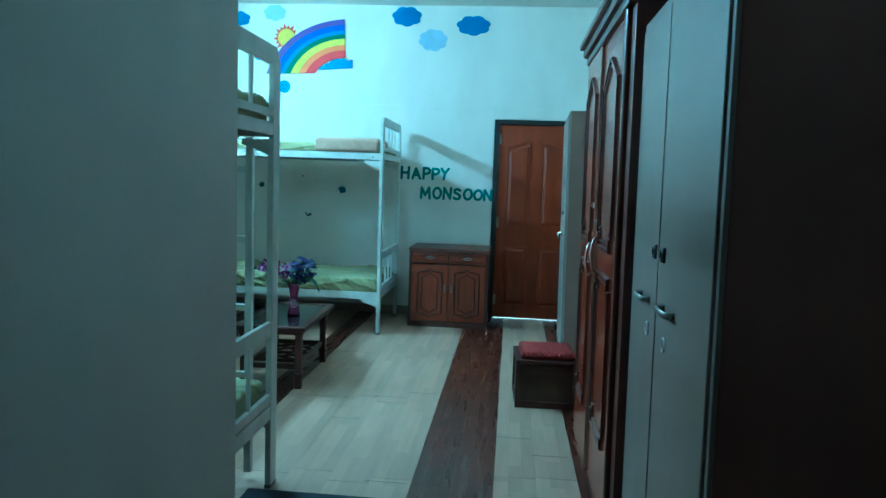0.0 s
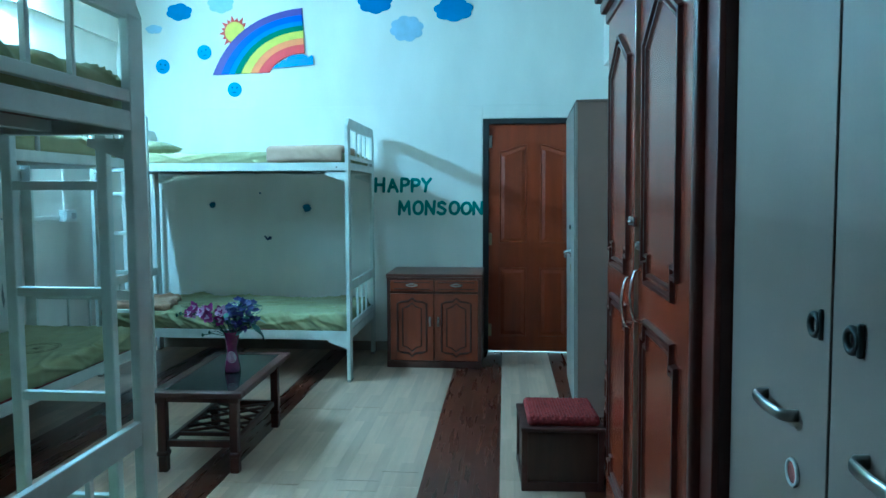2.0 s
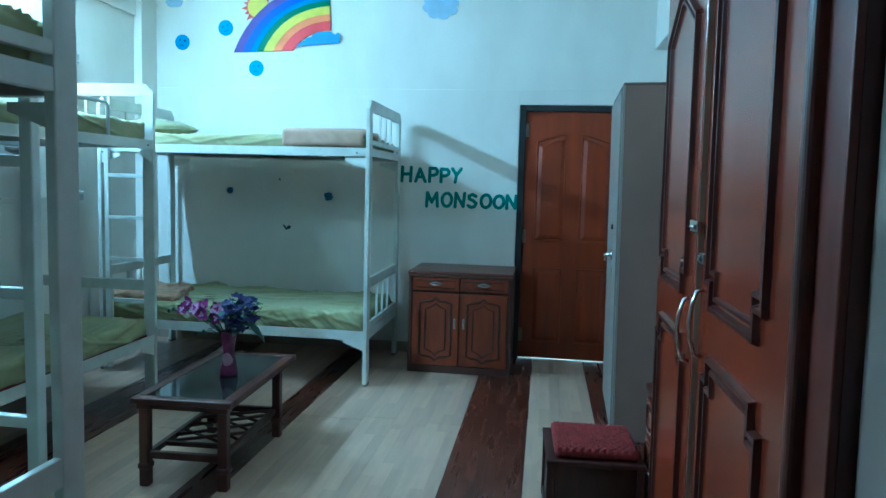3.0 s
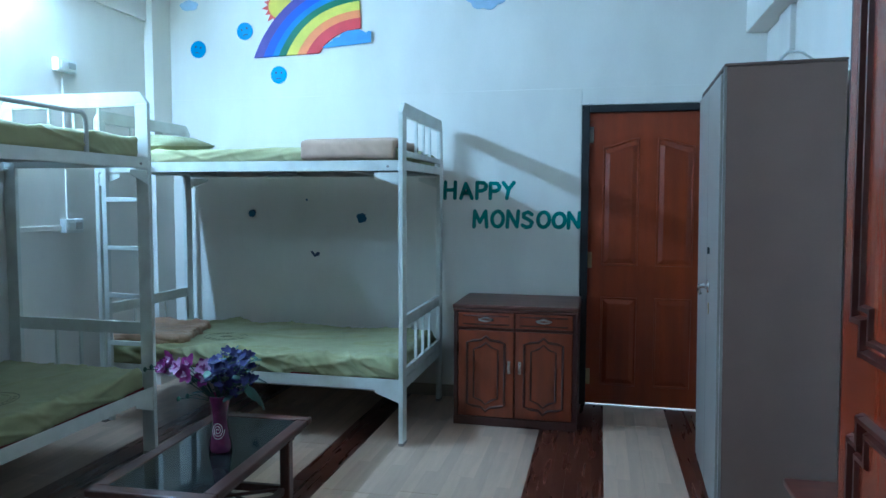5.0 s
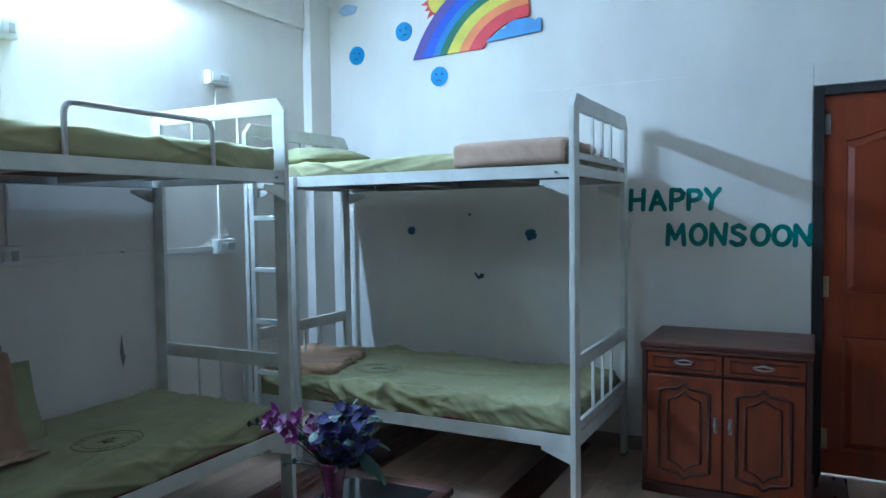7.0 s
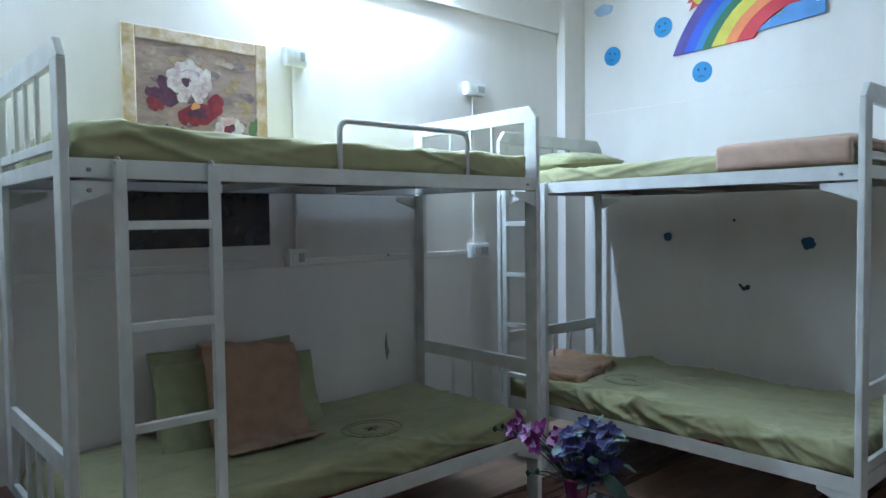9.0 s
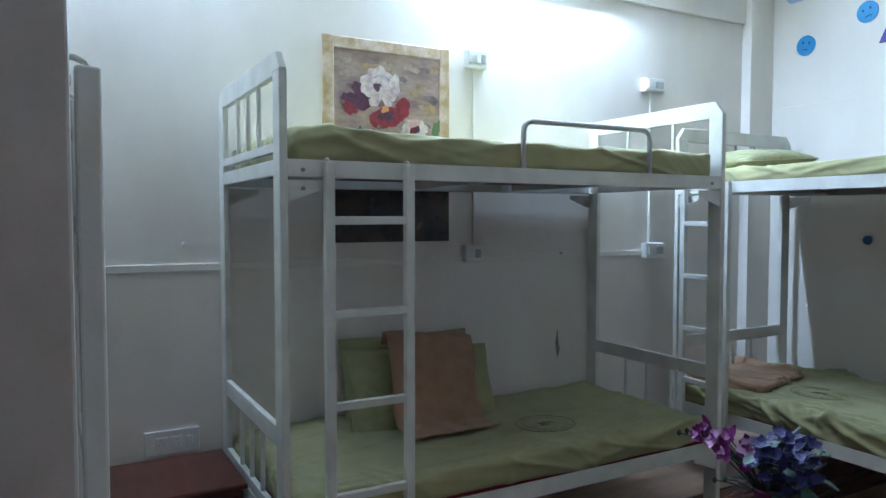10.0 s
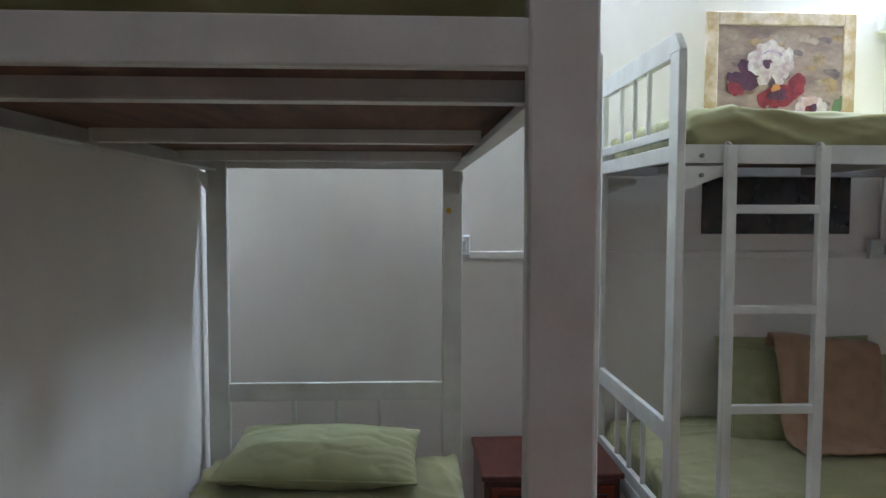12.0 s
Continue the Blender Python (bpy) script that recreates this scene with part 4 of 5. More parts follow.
def drawer_chest(m, w, d, h, label, drawers, name="bedside_cabinet"):
    """A small chest with its front at x = 0 facing -x, w along y."""
    c = thing(name, label, "cabinet", m)
    part("body", rbox(0.006, d, 0, w, 0, h - 0.022, 0.004), DARKRED, c)
    part("top", rbox(-0.015, d, -0.012, w + 0.012, h - 0.024, h, 0.007, 3), TOPWOOD, c, "worn polished red-brown top")
    z = 0.06
    step = (h - 0.10) / drawers
    for k in range(drawers):
        dr = part("drawer", rbox(-0.012, 0.01, 0.025, w - 0.025, z + k * step, z + (k + 1) * step - 0.012, 0.004), REDWOOD, c)
        zc = z + (k + 0.5) * step - 0.006
        bead = [(-0.013, 0.055, zc - step * 0.28), (-0.013, w - 0.055, zc - step * 0.28), (-0.013, w - 0.055, zc + step * 0.28), (-0.013, 0.055, zc + step * 0.28)]
        part("drawer_bead", tube(bead, 0.005, 6, True), DARKRED, dr)
        part("drawer_pull", tube([(-0.012, w / 2 - 0.04, zc), (-0.032, w / 2 - 0.03, zc - 0.004), (-0.036, w / 2, zc - 0.006), (-0.032, w / 2 + 0.03, zc - 0.004), (-0.012, w / 2 + 0.04, zc)], 0.006, 8), CHROME, dr, "chrome bow pull")
    part("foot_rail", rbox(-0.008, 0.006, 0.0, w, 0.0, 0.055, 0.003), DARKRED, c)
    return c


drawer_chest(pose(0.478, 4.31, 0), 0.55, 0.42, 0.585, "red-brown drawer chest beside the wardrobe", 3, "drawer_chest")
drawer_chest(pose(-2.955, 3.860, 0, 0, 0, 180), 0.53, 0.455, 0.437, "red-brown bedside cabinet between two bunks", 2)


# ---- towels and blanket ----
def moved(bm, m):
    bmesh.ops.transform(bm, matrix=m, verts=bm.verts[:])
    return bm


def folded(lx, ly, lz, layers, seed):
    """Folded cloth: stacked layers with a rounded fold at one long side."""
    bms = []
    t = lz / layers
    for k in range(layers):
        bm = soft_box(lx * (1 - 0.02 * k), ly * (1 - 0.015 * (k % 2)), t * 1.04, t * 0.48, 50, 48, 0.018, seed + k, 0.018)
        bmesh.ops.transform(bm, matrix=pose(0.006 * (k % 2), 0.008 * math.sin(k * 2.0), k * t, 0, 0, 2.5 * math.sin(k * 1.7 + seed)), verts=bm.verts[:])
        bms.append(bm)
    return join(*bms)


blanket = join(soft_box(0.58, 0.50, 0.052, 0.025, 44, 36, 0.011, 3.0, 0.008), moved(soft_box(0.575, 0.036, 0.112, 0.0175, 44, 8, 0.009, 3.6, 0.006), pose(0, -0.262, -0.068)))
single("folded_blanket", blanket, BLANKET, "folded tan fleece blanket on the upper bunk", "blanket", pose(-1.535, 6.725, 1.732))
single("folded_towel", folded(0.46, 0.56, 0.036, 3, 7.0), TAN, "folded tan towel on the lower bunk", "towel", pose(-3.02, 6.83, 0.505, 0, 0, 13))


def draped_towel():
    """A towel hung over the leaning pillow, with its lower end spread on the bed."""
    bm = bmesh.new()
    nu, nv = 26, 40
    path = [(-3.285, 0.86), (-3.245, 0.925), (-3.195, 0.915), (-3.165, 0.85), (-3.135, 0.72), (-3.105, 0.60), (-3.06, 0.525), (-2.98, 0.512), (-2.90, 0.510)]
    grid = []
    for j in range(nv + 1):
        u = j / nv * (len(path) - 1)
        i = min(int(u), len(path) - 2)
        f = u - i
        x, z = (path[i][k] * (1 - f) + path[i + 1][k] * f for k in range(2))
        v = j / nv
        row = []
        for k in range(nu + 1):
            s = k / nu
            y = 4.585 + 0.425 * s + 0.05 * v * (0.6 * s - 0.7) + 0.012 * noise.noise(Vector((0, v * 3, 5)))
            w = 0.010 * math.sin(s * 9 + v * 2.0) * (0.35 + v) + 0.018 * noise.noise(Vector((s * 6 + v * 2, v * 5, 2.0))) + 0.006 * noise.noise(Vector((s * 16 + v * 6, v * 14, 4.0))) + max(0.0, v - 0.55) * (0.075 * noise.noise(Vector((s * 11, v * 3, 8.0))) + 0.05 * ridge(noise.noise(Vector((s * 5 + v * 4, v * 3, 1.0))), 0.25))
            row.append(bm.verts.new((x + w + 0.025 * s * (v < 0.9), y, max(0.508, z + 0.5 * w - 0.05 * s * (1 - v)))))
        grid.append(row)
    for a, b in zip(grid, grid[1:]):
        for k in range(nu):
            f = bm.faces.new((a[k], a[k + 1], b[k + 1], b[k]))
            f.smooth = True
    bmesh.ops.recalc_face_normals(bm, faces=bm.faces[:])
    return bm


towel = single("towel", draped_towel(), TAN, "crumpled tan towel draped over the pillows", "towel")
thick = towel.modifiers.new("thickness", "SOLIDIFY")
thick.thickness, thick.offset = 0.006, 1.0


structure("trim_casing", rbox(EAST - 0.03, EAST, 6.86, 7.13, 2.27, 2.518, 0.004), WALL, "white boxed pipe casing under the beam")
single("cable", tube([(0.60, 5.90, 2.010), (0.64, 5.92, 2.035), (0.68, 5.94, 2.078), (0.74, 5.96, 2.080), (0.80, 5.98, 2.045), (0.83, 6.0, 2.010), (0.84, 6.06, 2.010)], 0.006, 8), WHITE_PLASTIC, "looped white cable lying on the steel cupboard", "cable")


# ---- west wall: trunking, switches, painting ----
def trunking(name, y0, y1, z0, z1):
    structure(name, rbox(WEST, WEST + 0.012, y0, y1, z0, z1, 0.003), WALL, "white plastic cable trunking on the wall")


trunking("trim_trunking", 3.31, 6.44, 1.228, 1.262)
trunking("trim_trunking_riser_1", 5.196, 5.212, 1.318, 2.255)
trunking("trim_trunking_riser_2", 6.482, 6.508, 1.305, 2.240)


def switch_box(y, z, label, w=0.125, h=0.092, gangs=3):
    s = thing("switch_box", label, "switch", pose(WEST, y, z), "switch boxes")
    part("back_box", rbox(0, 0.040, -w / 2, w / 2, -h / 2, h / 2, 0.004), WHITE_PLASTIC, s)
    part("plate", rbox(0.040, 0.047, -w / 2 + 0.004, w / 2 - 0.004, -h / 2 + 0.004, h / 2 - 0.004, 0.002), WHITE_PLASTIC, s)
    for k in range(gangs):
        a = -w / 2 + 0.016 + k * (w - 0.032) / gangs
        part("rocker", rbox(0.047, 0.053, a + 0.003, a + (w - 0.032) / gangs - 0.003, -h / 4, h / 4, 0.002), WHITE_PLASTIC if k != gangs - 1 else GREY_PLASTIC, s)
    return s


switch_box(5.208, 2.295, "white plastic switch box high on the wall")
switch_box(5.190, 1.272, "white plastic socket box above the lower bunk", 0.108, 0.092, 2)
switch_box(6.490, 2.275, "white plastic switch box high on the wall", 0.165, 0.080, 2)
switch_box(6.508, 1.258, "white plastic socket box on the trunking", 0.160, 0.092, 2)
switch_box(3.262, 1.290, "white plastic socket box behind the bunk post", 0.10, 0.09, 2)


def outlet(y0, y1, z0, z1):
    s = thing("wall_outlet", "flush white plastic twin outlet low on the wall", "outlet", pose(WEST, (y0 + y1) / 2, (z0 + z1) / 2))
    w, h = (y1 - y0) / 2, (z1 - z0) / 2
    part("plate", rbox(0, 0.012, -w, w, -h, h, 0.003), WHITE_PLASTIC, s)
    for c in (-0.045, 0.015):
        part("socket", rbox(0.010, 0.015, c - 0.024, c + 0.024, -0.024, 0.024, 0.003), WHITE_PLASTIC, s)
        for dy, dz in ((0, 0.010), (-0.010, -0.008), (0.010, -0.008)):
            part("socket_hole", tube([(0.0145, c + dy, dz), (0.0158, c + dy, dz)], 0.0030, 8), GREY_PLASTIC, s)
    part("rocker", rbox(0.010, 0.016, 0.055, 0.085, -0.02, 0.02, 0.003), WHITE_PLASTIC, s)


outlet(3.556, 3.782, 0.435, 0.540)
structure("trim_wall_nail", join(tube([(WEST, 3.731, 1.345), (WEST + 0.03, 3.731, 1.345)], 0.010, 10)), WHITE_PLASTIC, "white plastic wall plug")
structure("trim_wall_nail_2", join(tube([(WEST, 5.792, 1.258), (WEST + 0.02, 5.792, 1.258)], 0.007, 10)), GREY_PLASTIC, "small grey wall plug")
scuff = [(5.766, 0.740), (5.779, 0.82), (5.789, 0.730), (5.798, 0.70), (5.782, 0.648), (5.772, 0.69)]
structure("trim_plaster_scar", prism(scuff, "x", WEST, WEST + 0.0015), surface("bare_plaster", (0.30, 0.29, 0.28), 0.9, 0, 0.3, 60, 200, 0.3), "grey scar of chipped plaster")


def painting():
    y0, y1, z0, z1 = 4.364, 5.054, 1.340, 2.332
    p = thing("flower_painting", "flower painting in a mottled gold frame", "painting", pose(WEST, (y0 + y1) / 2, z0))
    W, H = y1 - y0, z1 - z0
    gold = surface("mottled_gold_frame", (0.40, 0.28, 0.13), 0.5, 0.05, 0.35, 13, 60, 0.3, tint=(0.68, 0.58, 0.50))
    ground = surface("aged_brown_canvas", (0.36, 0.265, 0.215), 0.6, 0, 0.45, 9, 40, 0.25, tint=(0.17, 0.115, 0.12), stretch=(1, 0.7, 1.5))
    f = 0.058
    a = -W / 2
    low = 0.34
    bars = [rbox(0.0, 0.012, a, a + f, low, H, 0.005, 3), rbox(0.0, 0.012, -a - f, -a, low, H, 0.005, 3), rbox(0.0, 0.0118, a + f - 0.001, -a - f + 0.001, H - f, H, 0.005, 3)]
    for name, b in zip(("frame_side", "frame_side", "frame_top"), bars):
        part(name, b, gold, p)
    part("canvas", rbox(0.001, 0.006, a + f - 0.01, -a - f + 0.01, low, H - f + 0.01, 0.001), ground, p)
    # lower picture coloured dark, bunk's shade included; raised to hide a lit strip
    dark = surface("dark_lower_panel", (0.012, 0.010, 0.008), 0.25, 0, 0.4, 9, 60, 0.05, tint=(0.05, 0.028, 0.010))
    part("lower_panel", rbox(0.0, 0.009, a, -a, 0.0, low, 0.003), dark, p, "dark lower panel of the picture")
    q = random.Random(5)
    x = 0.0065

    def bloom(cy, cz, r, material, n, turn0, turn1, long=1.0, name="painted_petal", lift=0.0):
        for k in range(n):
            bm = bmesh.new()
            ang = radians(turn0 + (turn1 - turn0) * (k + 0.5) / n + q.uniform(-9, 9))
            ring = []
            L, Wd = r * long * q.uniform(0.85, 1.1), r * q.uniform(0.30, 0.42)
            for i in range(14):
                t = 2 * math.pi * i / 14
                u, v = L * (0.5 + 0.5 * math.cos(t)), Wd * math.sin(t) * (0.75 + 0.3 * math.cos(t)) * (1 + 0.16 * math.sin(5 * t) + q.uniform(-0.22, 0.22))
                ring.append((cy + u * math.cos(ang) - v * math.sin(ang), cz + u * math.sin(ang) + v * math.cos(ang)))
            h = x + lift * 0.25 + 0.00012 * k
            part(name, prism(ring, "x", h - 0.001, h + 0.0001), material, p)
    white = surface("painted_white_petal", (0.64, 0.58, 0.53), 0.6, 0, 0.25, 28, 90, 0.3, tint=(0.34, 0.20, 0.24))
    pink = surface("painted_pink_petal", (0.62, 0.42, 0.38), 0.6, 0, 0.2, 40, 90, 0.2)
    red = surface("painted_crimson_petal", (0.24, 0.016, 0.025), 0.55, 0, 0.35, 40, 90, 0.2, tint=(0.10, 0.008, 0.02))
    plum = surface("painted_plum_petal", (0.085, 0.022, 0.055), 0.55, 0, 0.35, 40, 90, 0.2)
    green = surface("painted_green_leaf", (0.10, 0.16, 0.06), 0.6)
    navy = surface("painted_navy_bud", (0.035, 0.055, 0.15), 0.6)
    ochre = surface("painted_ochre_patch", (0.38, 0.26, 0.14), 0.6, 0, 0.3, 30, 90, 0.2)
    lilac = surface("painted_lilac_shadow", (0.40, 0.30, 0.44), 0.6, 0, 0.3, 50, 120, 0.2)
    orange = surface("painted_orange_beard", (0.62, 0.28, 0.08), 0.6)
    taupe = surface("painted_taupe_stroke", (0.20, 0.14, 0.145), 0.6, 0, 0.35, 30, 90, 0.2)
    cream = surface("painted_cream_stroke", (0.40, 0.31, 0.24), 0.6, 0, 0.3, 30, 90, 0.2)
    for k in range(44):
        bloom(q.uniform(-0.27, 0.24), q.uniform(0.50, 0.90), q.uniform(0.035, 0.07), (taupe, cream, ochre)[k % 3] if k % 7 else cream, 1, q.uniform(-25, 25), q.uniform(-25, 25), 1.3, "painted_stroke", lift=0.0002 * k)
    bloom(-0.085, 0.56, 0.05, green, 3, -120, -60, 1.3, "painted_leaf", lift=0.013)
    bloom(0.255, 0.52, 0.07, green, 2, 60, 95, 1.5, "painted_leaf", lift=0.013)
    bloom(-0.175, 0.715, 0.075, plum, 7, -190, 110, lift=0.014)
    bloom(-0.195, 0.675, 0.055, red, 4, -170, -60, lift=0.016)
    bloom(-0.10, 0.67, 0.06, plum, 3, 120, 200, lift=0.016)
    bloom(-0.045, 0.745, 0.115, white, 11, 0, 180, 1.05, lift=0.014)
    bloom(-0.040, 0.720, 0.075, white, 7, -60, 240, 1.0, lift=0.017)
    bloom(-0.035, 0.745, 0.085, lilac, 6, 50, 135, 0.9, lift=0.020, name="painted_streak")
    bloom(-0.045, 0.735, 0.10, white, 5, 35, 150, 0.85, lift=0.023)
    bloom(-0.015, 0.665, 0.105, red, 8, -150, -25, 1.05, lift=0.016)
    bloom(0.035, 0.675, 0.085, red, 4, -30, 45, 0.95, lift=0.018)
    bloom(-0.015, 0.665, 0.075, plum, 4, -140, -40, 0.9, lift=0.021, name="painted_streak")
    bloom(-0.025, 0.675, 0.035, orange, 3, -120, -40, 1.0, lift=0.024, name="painted_beard")
    bloom(0.140, 0.545, 0.090, white, 11, 0, 360, 0.95, lift=0.014)
    bloom(0.140, 0.550, 0.075, pink, 4, 70, 110, 0.9, lift=0.018)
    bloom(0.140, 0.520, 0.06, red, 2, 80, 100, 0.7, lift=0.021, name="painted_streak")
    bloom(-0.06, 0.74, 0.05, plum, 3, 60, 120, 0.9, lift=0.0245, name="painted_streak")
    bloom(0.115, 0.545, 0.055, red, 2, 20, 60, 0.8, lift=0.022, name="painted_streak")
    bloom(0.165, 0.555, 0.05, plum, 2, 100, 150, 0.8, lift=0.022, name="painted_streak")
    bloom(-0.155, 0.545, 0.024, navy, 6, 0, 360, lift=0.014)
    bloom(0.176, 0.785, 0.032, ochre, 6, 0, 360, lift=0.013, name="painted_patch")


painting()


# ---- paper decorations on the north wall ----
def paint_card(name, color, rough=0.6):
    return surface(name, color, rough, 0, 0.12, 9, 70, 0.05)


BLUE_CARD, PALE_CARD, SKY_CARD = paint_card("deep_blue_card", (0.015, 0.165, 0.42)), paint_card("pale_blue_card", (0.45, 0.57, 0.72)), paint_card("sky_blue_card", (0.12, 0.30, 0.62))
FACE_CARD, INK = paint_card("face_blue_card", (0.035, 0.26, 0.56)), paint_card("dark_blue_ink", (0.012, 0.03, 0.09))
TEAL = surface("teal_wall_paint", (0.006, 0.205, 0.175), 0.5, 0, 0.2, 14, 80, 0.05)


def cloud_outline(x0, x1, z0, z1, lobes, flat=False):
    """The outline of a cloud: lobes round an ellipse."""
    cx, cz, rx, rz = (x0 + x1) / 2, (z0 + z1) / 2, (x1 - x0) / 2, (z1 - z0) / 2
    pts = []
    for i in range(90):
        a = 2 * math.pi * i / 90
        k = 0.86 + 0.14 * abs(math.sin(lobes * a / 2 + 0.6))
        z = cz + rz * k * math.sin(a)
        pts.append((cx + rx * k * math.cos(a), max(z, z0 + (0.02 if flat else 0)) if flat else z))
    return pts


def cloud(x0, x1, z0, z1, material, label, lobes=7, flat=False):
    single("paper_cloud", prism(cloud_outline(x0, x1, z0, z1, lobes, flat), "y", NORTH - 0.007, NORTH - 0.001), material, label, "wall decoration", None, "paper clouds")


cloud(-1.345, -1.03, 3.005, 3.208, BLUE_CARD, "deep blue card cloud on the wall")
cloud(-1.06, -0.755, 2.758, 2.985, PALE_CARD, "pale blue card cloud on the wall", 8)
cloud(-0.672, -0.319, 2.922, 3.125, BLUE_CARD, "deep blue card cloud on the wall", 7)
cloud(-2.712, -2.468, 3.042, 3.212, PALE_CARD, "pale blue card cloud near the ceiling", 7)
cloud(-3.10, -2.855, 2.985, 3.14, BLUE_CARD, "deep blue card cloud near the corner", 6)
cloud(-3.30, -3.14, 2.875, 2.955, PALE_CARD, "small pale blue card cloud near the corner", 5)


def rainbow():
    r = thing("paper_rainbow", "painted card rainbow with a sun and a cloud", "wall decoration", pose(0, NORTH, 0))
    outer = (Vector((-2.675, 2.497)), Vector((-2.46, 3.02)), Vector((-1.845, 3.068)))
    inner = (Vector((-2.15, 2.512)), Vector((-2.05, 2.668)), Vector((-1.828, 2.675)))
    colors = ((0.065, 0.035, 0.26), (0.012, 0.07, 0.55), (0.03, 0.17, 0.46), (0.008, 0.125, 0.045), (0.72, 0.62, 0.06), (0.80, 0.24, 0.06), (0.58, 0.02, 0.03))
    cuts = (0, 0.145, 0.285, 0.385, 0.50, 0.665, 0.805, 1.0)
    names = ("violet", "blue", "light_blue", "green", "yellow", "orange", "red")

    def curve(c, u):
        return (1 - u) ** 2 * c[0] + 2 * u * (1 - u) * c[1] + u * u * c[2]
    us = [i / 24 for i in range(25)]
    for k, (col, nm) in enumerate(zip(colors, names)):
        lo = [curve(outer, u).lerp(curve(inner, u), cuts[k]) for u in us]
        hi = [curve(outer, u).lerp(curve(inner, u), cuts[k + 1]) for u in us]
        part("stripe", prism([tuple(p) for p in lo + hi[::-1]], "y", -0.016, -0.002), paint_card("rainbow_" + nm, col), r, nm.replace("_", " ") + " stripe")
    sun = (-2.462, 2.872)
    part("sun_disc", disc(sun[0], sun[1], 0.092, -0.010, -0.004), paint_card("sun_yellow", (0.70, 0.56, 0.05)), r, "yellow sun disc")
    red = paint_card("sun_ray_red", (0.55, 0.05, 0.03))
    for k in range(11):
        a = radians(38 + k * 21)
        c, s = math.cos(a), math.sin(a)
        tip = 0.150 if k % 2 else 0.132
        pts = [(sun[0] + 0.088 * c - 0.022 * s, sun[1] + 0.088 * s + 0.022 * c), (sun[0] + tip * c, sun[1] + tip * s), (sun[0] + 0.088 * c + 0.022 * s, sun[1] + 0.088 * s - 0.022 * c)]
        part("sun_ray", prism(pts, "y", -0.009, -0.004), red, r)
    cl = [(-2.125, 2.546), (-2.09, 2.575), (-2.05, 2.592), (-2.035, 2.612), (-1.99, 2.62), (-1.975, 2.645), (-1.93, 2.662), (-1.88, 2.664), (-1.84, 2.668), (-1.81, 2.655), (-1.785, 2.640), (-1.765, 2.655), (-1.748, 2.650), (-1.748, 2.572), (-1.90, 2.560)]
    part("cloud", prism(cl, "y", -0.022, -0.010), SKY_CARD, r, "sky blue cloud")


rainbow()


def face(cx, cz, turn):
    f = thing("paper_smiley", "round blue card face with dark eyes", "wall decoration", pose(cx, NORTH, cz, 0, turn, 0), "paper faces")
    part("disc", disc(0, 0, 0.065, -0.006, -0.001), FACE_CARD, f)
    for s in (-1, 1):
        part("eye", disc(0.022 * s, 0.016, 0.009, -0.0085, -0.005, 0.75, 12), INK, f)
    part("mouth", tube([(-0.018, -0.0065, -0.030), (0, -0.0065, -0.024), (0.018, -0.0065, -0.030)], 0.003, 5), INK, f)


face(-3.148, 2.582, 10)
face(-2.754, 2.701, -14)
face(-2.480, 2.366, 3)


def blot(cx, cz, r, seed):
    q = random.Random(seed)
    pts = [(cx + r * (0.75 + 0.3 * q.random()) * math.cos(2 * math.pi * k / 18), cz + r * (0.75 + 0.3 * q.random()) * math.sin(2 * math.pi * k / 18)) for k in range(18)]
    single("paint_blot", prism(pts, "y", NORTH - 0.012, NORTH - 0.0098), surface("dusty_blue_paint", (0.02, 0.10, 0.19), 0.6), "small dark blue paint blot on the wall", "paint mark", None, "paint blots")


blot(-2.712, 1.325, 0.034, 1)
blot(-1.829, 1.297, 0.042, 2)
tick = prism([(-2.235, 1.040), (-2.205, 1.000), (-2.165, 1.012), (-2.160, 1.035), (-2.180, 1.040), (-2.200, 1.022), (-2.222, 1.046)], "y", NORTH - 0.012, NORTH - 0.0098)
single("paint_blot", tick, INK, "small dark tick-shaped paint mark on the wall", "paint mark")
blot(-2.262, 1.431, 0.010, 3)


STROKES = {
    "H": [[(0, 0), (0, 1)], [(0.62, 0), (0.62, 1)], [(0, 0.5), (0.62, 0.52)]],
    "A": [[(0, 0), (0.33, 1), (0.68, 0)], [(0.14, 0.36), (0.54, 0.36)]],
    "P": [[(0, 0), (0, 1), (0.4, 0.98), (0.56, 0.80), (0.5, 0.58), (0.3, 0.47), (0, 0.46)]],
    "Y": [[(0, 1), (0.30, 0.55), (0.62, 1)], [(0.30, 0.55), (0.22, 0)]],
    "M": [[(0, 0), (0.04, 1), (0.36, 0.30), (0.70, 1), (0.78, 0)]],
    "O": [[(0.36 + 0.34 * math.cos(a), 0.5 + 0.48 * math.sin(a)) for a in (k * math.pi / 8 for k in range(17))]],
    "N": [[(0, 0), (0.03, 1), (0.58, 0.04), (0.64, 1)]],
    "S": [[(0.58, 0.85), (0.36, 1), (0.10, 0.88), (0.10, 0.66), (0.40, 0.50), (0.58, 0.32), (0.46, 0.06), (0.20, 0), (0, 0.14)]],
}


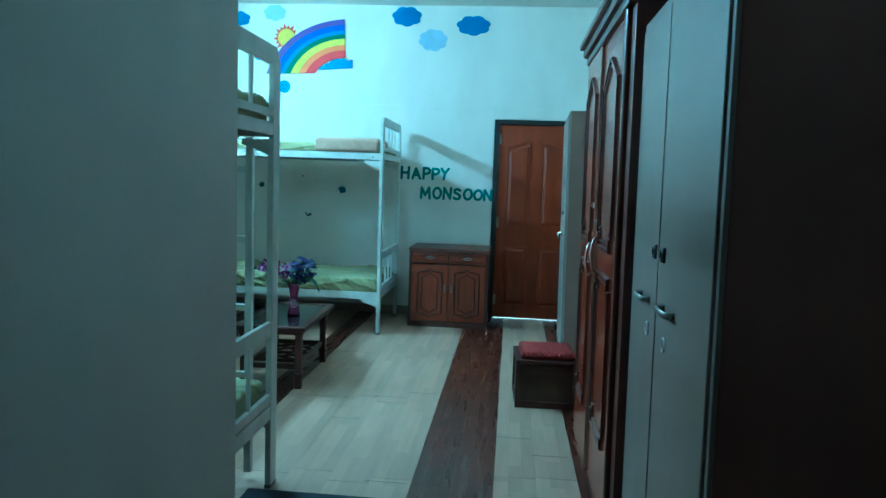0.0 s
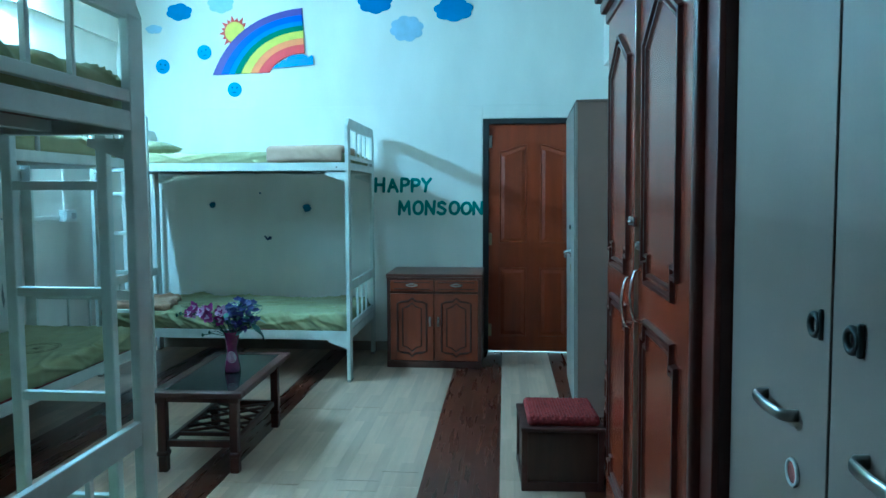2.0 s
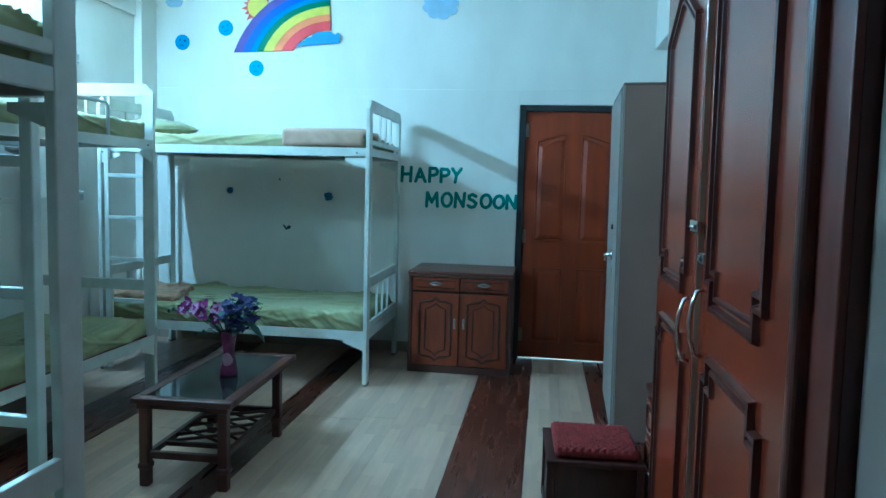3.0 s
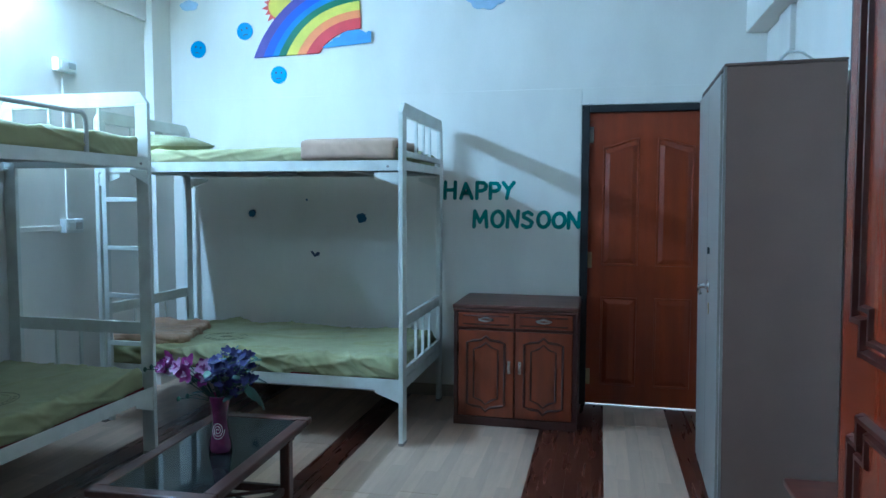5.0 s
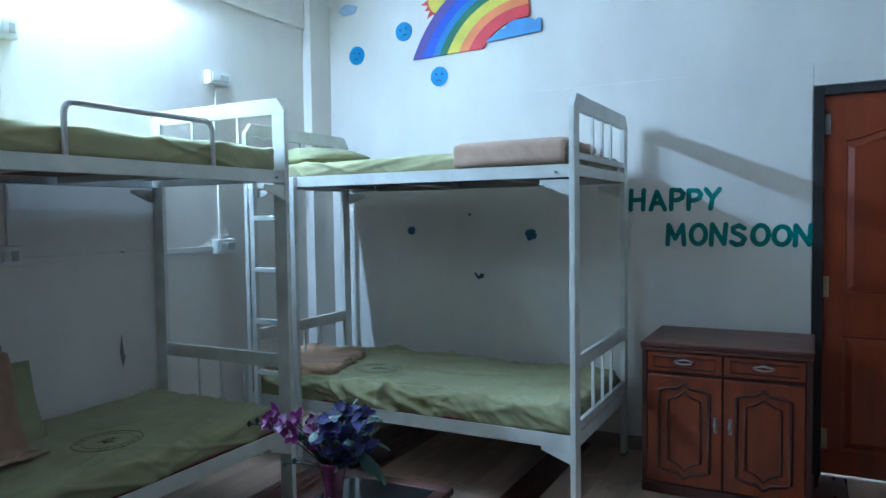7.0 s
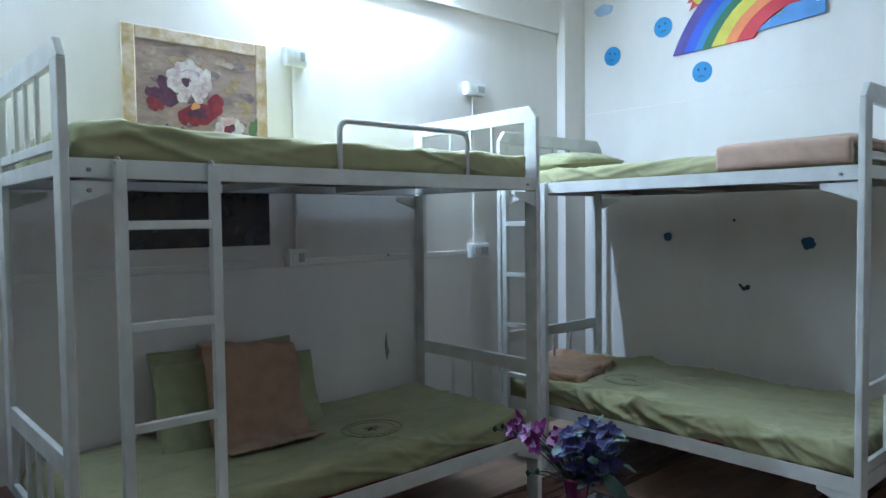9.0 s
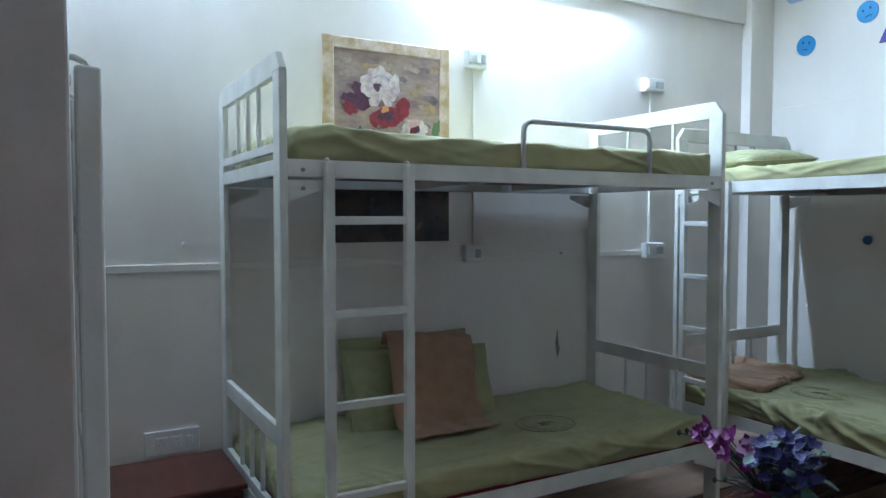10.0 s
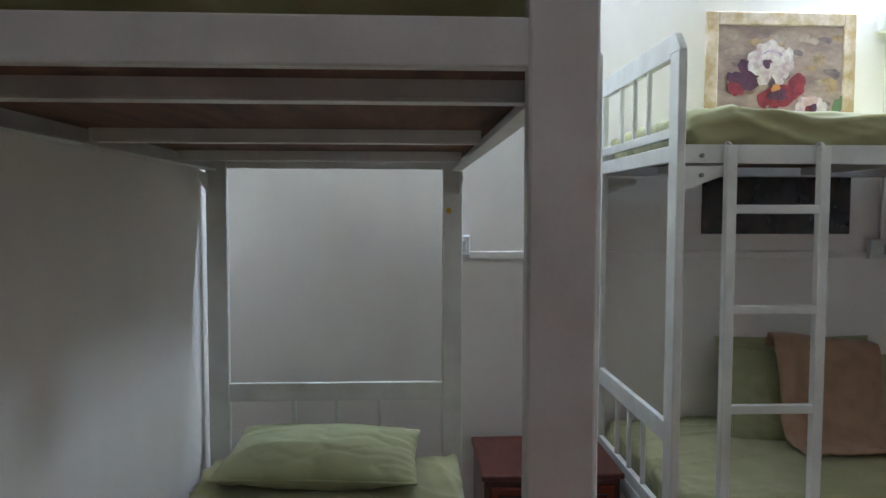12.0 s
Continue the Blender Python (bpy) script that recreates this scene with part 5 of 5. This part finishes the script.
def brush(points, w):
    """A flat stroke of paint with round ends, along points in the xz plane."""
    bms = []
    for a, b in zip(points, points[1:]):
        d = (b - a).normalized()
        turn = math.atan2(d.y, d.x)
        ring = [(a.x + w * math.cos(turn + math.pi / 2 + k * math.pi / 7), a.y + w * math.sin(turn + math.pi / 2 + k * math.pi / 7)) for k in range(8)]
        ring += [(b.x + w * math.cos(turn - math.pi / 2 + k * math.pi / 7), b.y + w * math.sin(turn - math.pi / 2 + k * math.pi / 7)) for k in range(8)]
        h = 0.0012 + 0.0002 * (len(bms) % 4)
        bms.append(prism(ring, "y", -h, 0.0))
    return join(*bms)


def painted_word(word, places, z, cap, label, seed):
    """Hand-painted capitals, each a part of its own."""
    w = thing("painted_word", label, "lettering", pose(0, NORTH - 0.010, 0), "painted greeting")
    r = random.Random(seed)
    for k, (ch, x) in enumerate(zip(word, places)):
        lean, tall = r.uniform(-0.05, 0.05), cap * r.uniform(0.94, 1.06)
        bms = []
        for line in STROKES[ch]:
            pts = [Vector((x + 0.118 * (px - 0.33) + lean * 0.1 * pz, z + tall * pz)) for px, pz in line]
            bms.append(brush(pts, 0.0135))
        ob = part("letter", join(*bms), TEAL, w)
        ob.location.y = -0.0003
    return w


painted_word("HAPPY", (-1.158, -1.040, -0.925, -0.828, -0.735), 1.446, 0.108, "word HAPPY hand-painted in teal capitals", 2)
painted_word("MONSOON", (-0.944, -0.818, -0.705, -0.597, -0.494, -0.387, -0.278), 1.242, 0.108, "word MONSOON hand-painted in teal capitals", 5)
single("yellow_sticker", tube([(-3.034, 3.195, 1.445), (-3.030, 3.195, 1.445)], 0.011, 14), surface("yellow_paper", (0.55, 0.36, 0.03), 0.6), "small round yellow sticker on a bunk post", "sticker")


mat = rbox(-1.17, -0.44, 2.52, 3.143, 0.0, 0.012, 0.005, 2)
single("floor_mat", mat, cloth("dark_mat_pile", (0.030, 0.034, 0.045), 0.95, 260, 12, 0.25), "dark grey-blue mat on the floor beside the bunk", "mat")


# ---- laminate floor, board by board ----
floor = tagged(new("floor"), "laminate floor with pale maple boards and dark red bands", "floor", "", "structure")
BANDS = [(WEST, -2.78, 3, LIGHT_WOOD), (-2.78, -2.39, 2, DARK_WOOD), (-2.39, -1.62, 4, LIGHT_WOOD), (-1.62, -1.44, 1, DARK_WOOD),
         (-1.44, -0.45, 5, LIGHT_WOOD), (-0.45, -0.06, 2, DARK_WOOD), (-0.06, 0.345, 2, LIGHT_WOOD), (0.345, EAST, 3, DARK_WOOD)]
q = random.Random(21)


def board(x0, x1, y0, y1, material):
    """One board of three rows of staves."""
    verts, faces = [], []
    gap = 0.0002
    w = (x1 - x0 - 0.0006) / 3
    for r in range(3):
        xa = x0 + 0.0003 + r * w
        y = y0 + 0.0016
        cut = y0 + q.uniform(0.12, 0.40)
        while y < y1 - 0.002:
            ye = min(cut, y1 - 0.0016)
            if y1 - ye < 0.05:
                ye = y1 - 0.0016
            n = len(verts)
            h = -q.uniform(0, 0.0001)
            a, b, c, d = xa + gap * 0.5 * (r > 0), xa + w - gap * 0.5 * (r < 2), y, ye - gap * (ye < y1 - 0.002)
            verts += [(a, c, h), (b, c, h), (b, d, h), (a, d, h), (a, c, -0.011), (b, c, -0.011), (b, d, -0.011), (a, d, -0.011)]
            faces += [(n, n + 1, n + 2, n + 3), (n, n + 4, n + 5, n + 1), (n + 1, n + 5, n + 6, n + 2), (n + 2, n + 6, n + 7, n + 3), (n + 3, n + 7, n + 4, n)]
            y = ye
            cut = ye + q.uniform(0.26, 0.44)
    me = bpy.data.meshes.new("board")
    me.from_pydata(verts, [], faces)
    me.materials.append(material)
    ob = new("board", me)
    ob.parent = floor


for x0, x1, n, material in BANDS:
    for k in range(n):
        a, b = x0 + (x1 - x0) * k / n, x0 + (x1 - x0) * (k + 1) / n
        start = SOUTH if b < HALL_WEST + 0.05 else HALL_END
        y = start
        end = start + q.uniform(0.3, 1.2)
        while y < NORTH - 0.001:
            end = min(end, NORTH)
            if NORTH - end < 0.15:
                end = NORTH
            board(a, b, y, end, material)
            y, end = end, end + 1.21

# open end joints, drawn as thin dark strips
for xa, xb, y in ((-1.045, -0.880, 4.180), (-0.875, -0.665, 4.641), (-0.062, 0.131, 4.034), (0.133, 0.320, 3.798), (-0.668, -0.470, 3.335), (-0.664, -0.478, 4.765)):
    strip = rbox(xa, xb, y - 0.0016, y + 0.0016, -0.002, 0.0006, 0.0004, 1)
    part("open_joint", strip, JOINT, floor, "dark open joint between two boards")
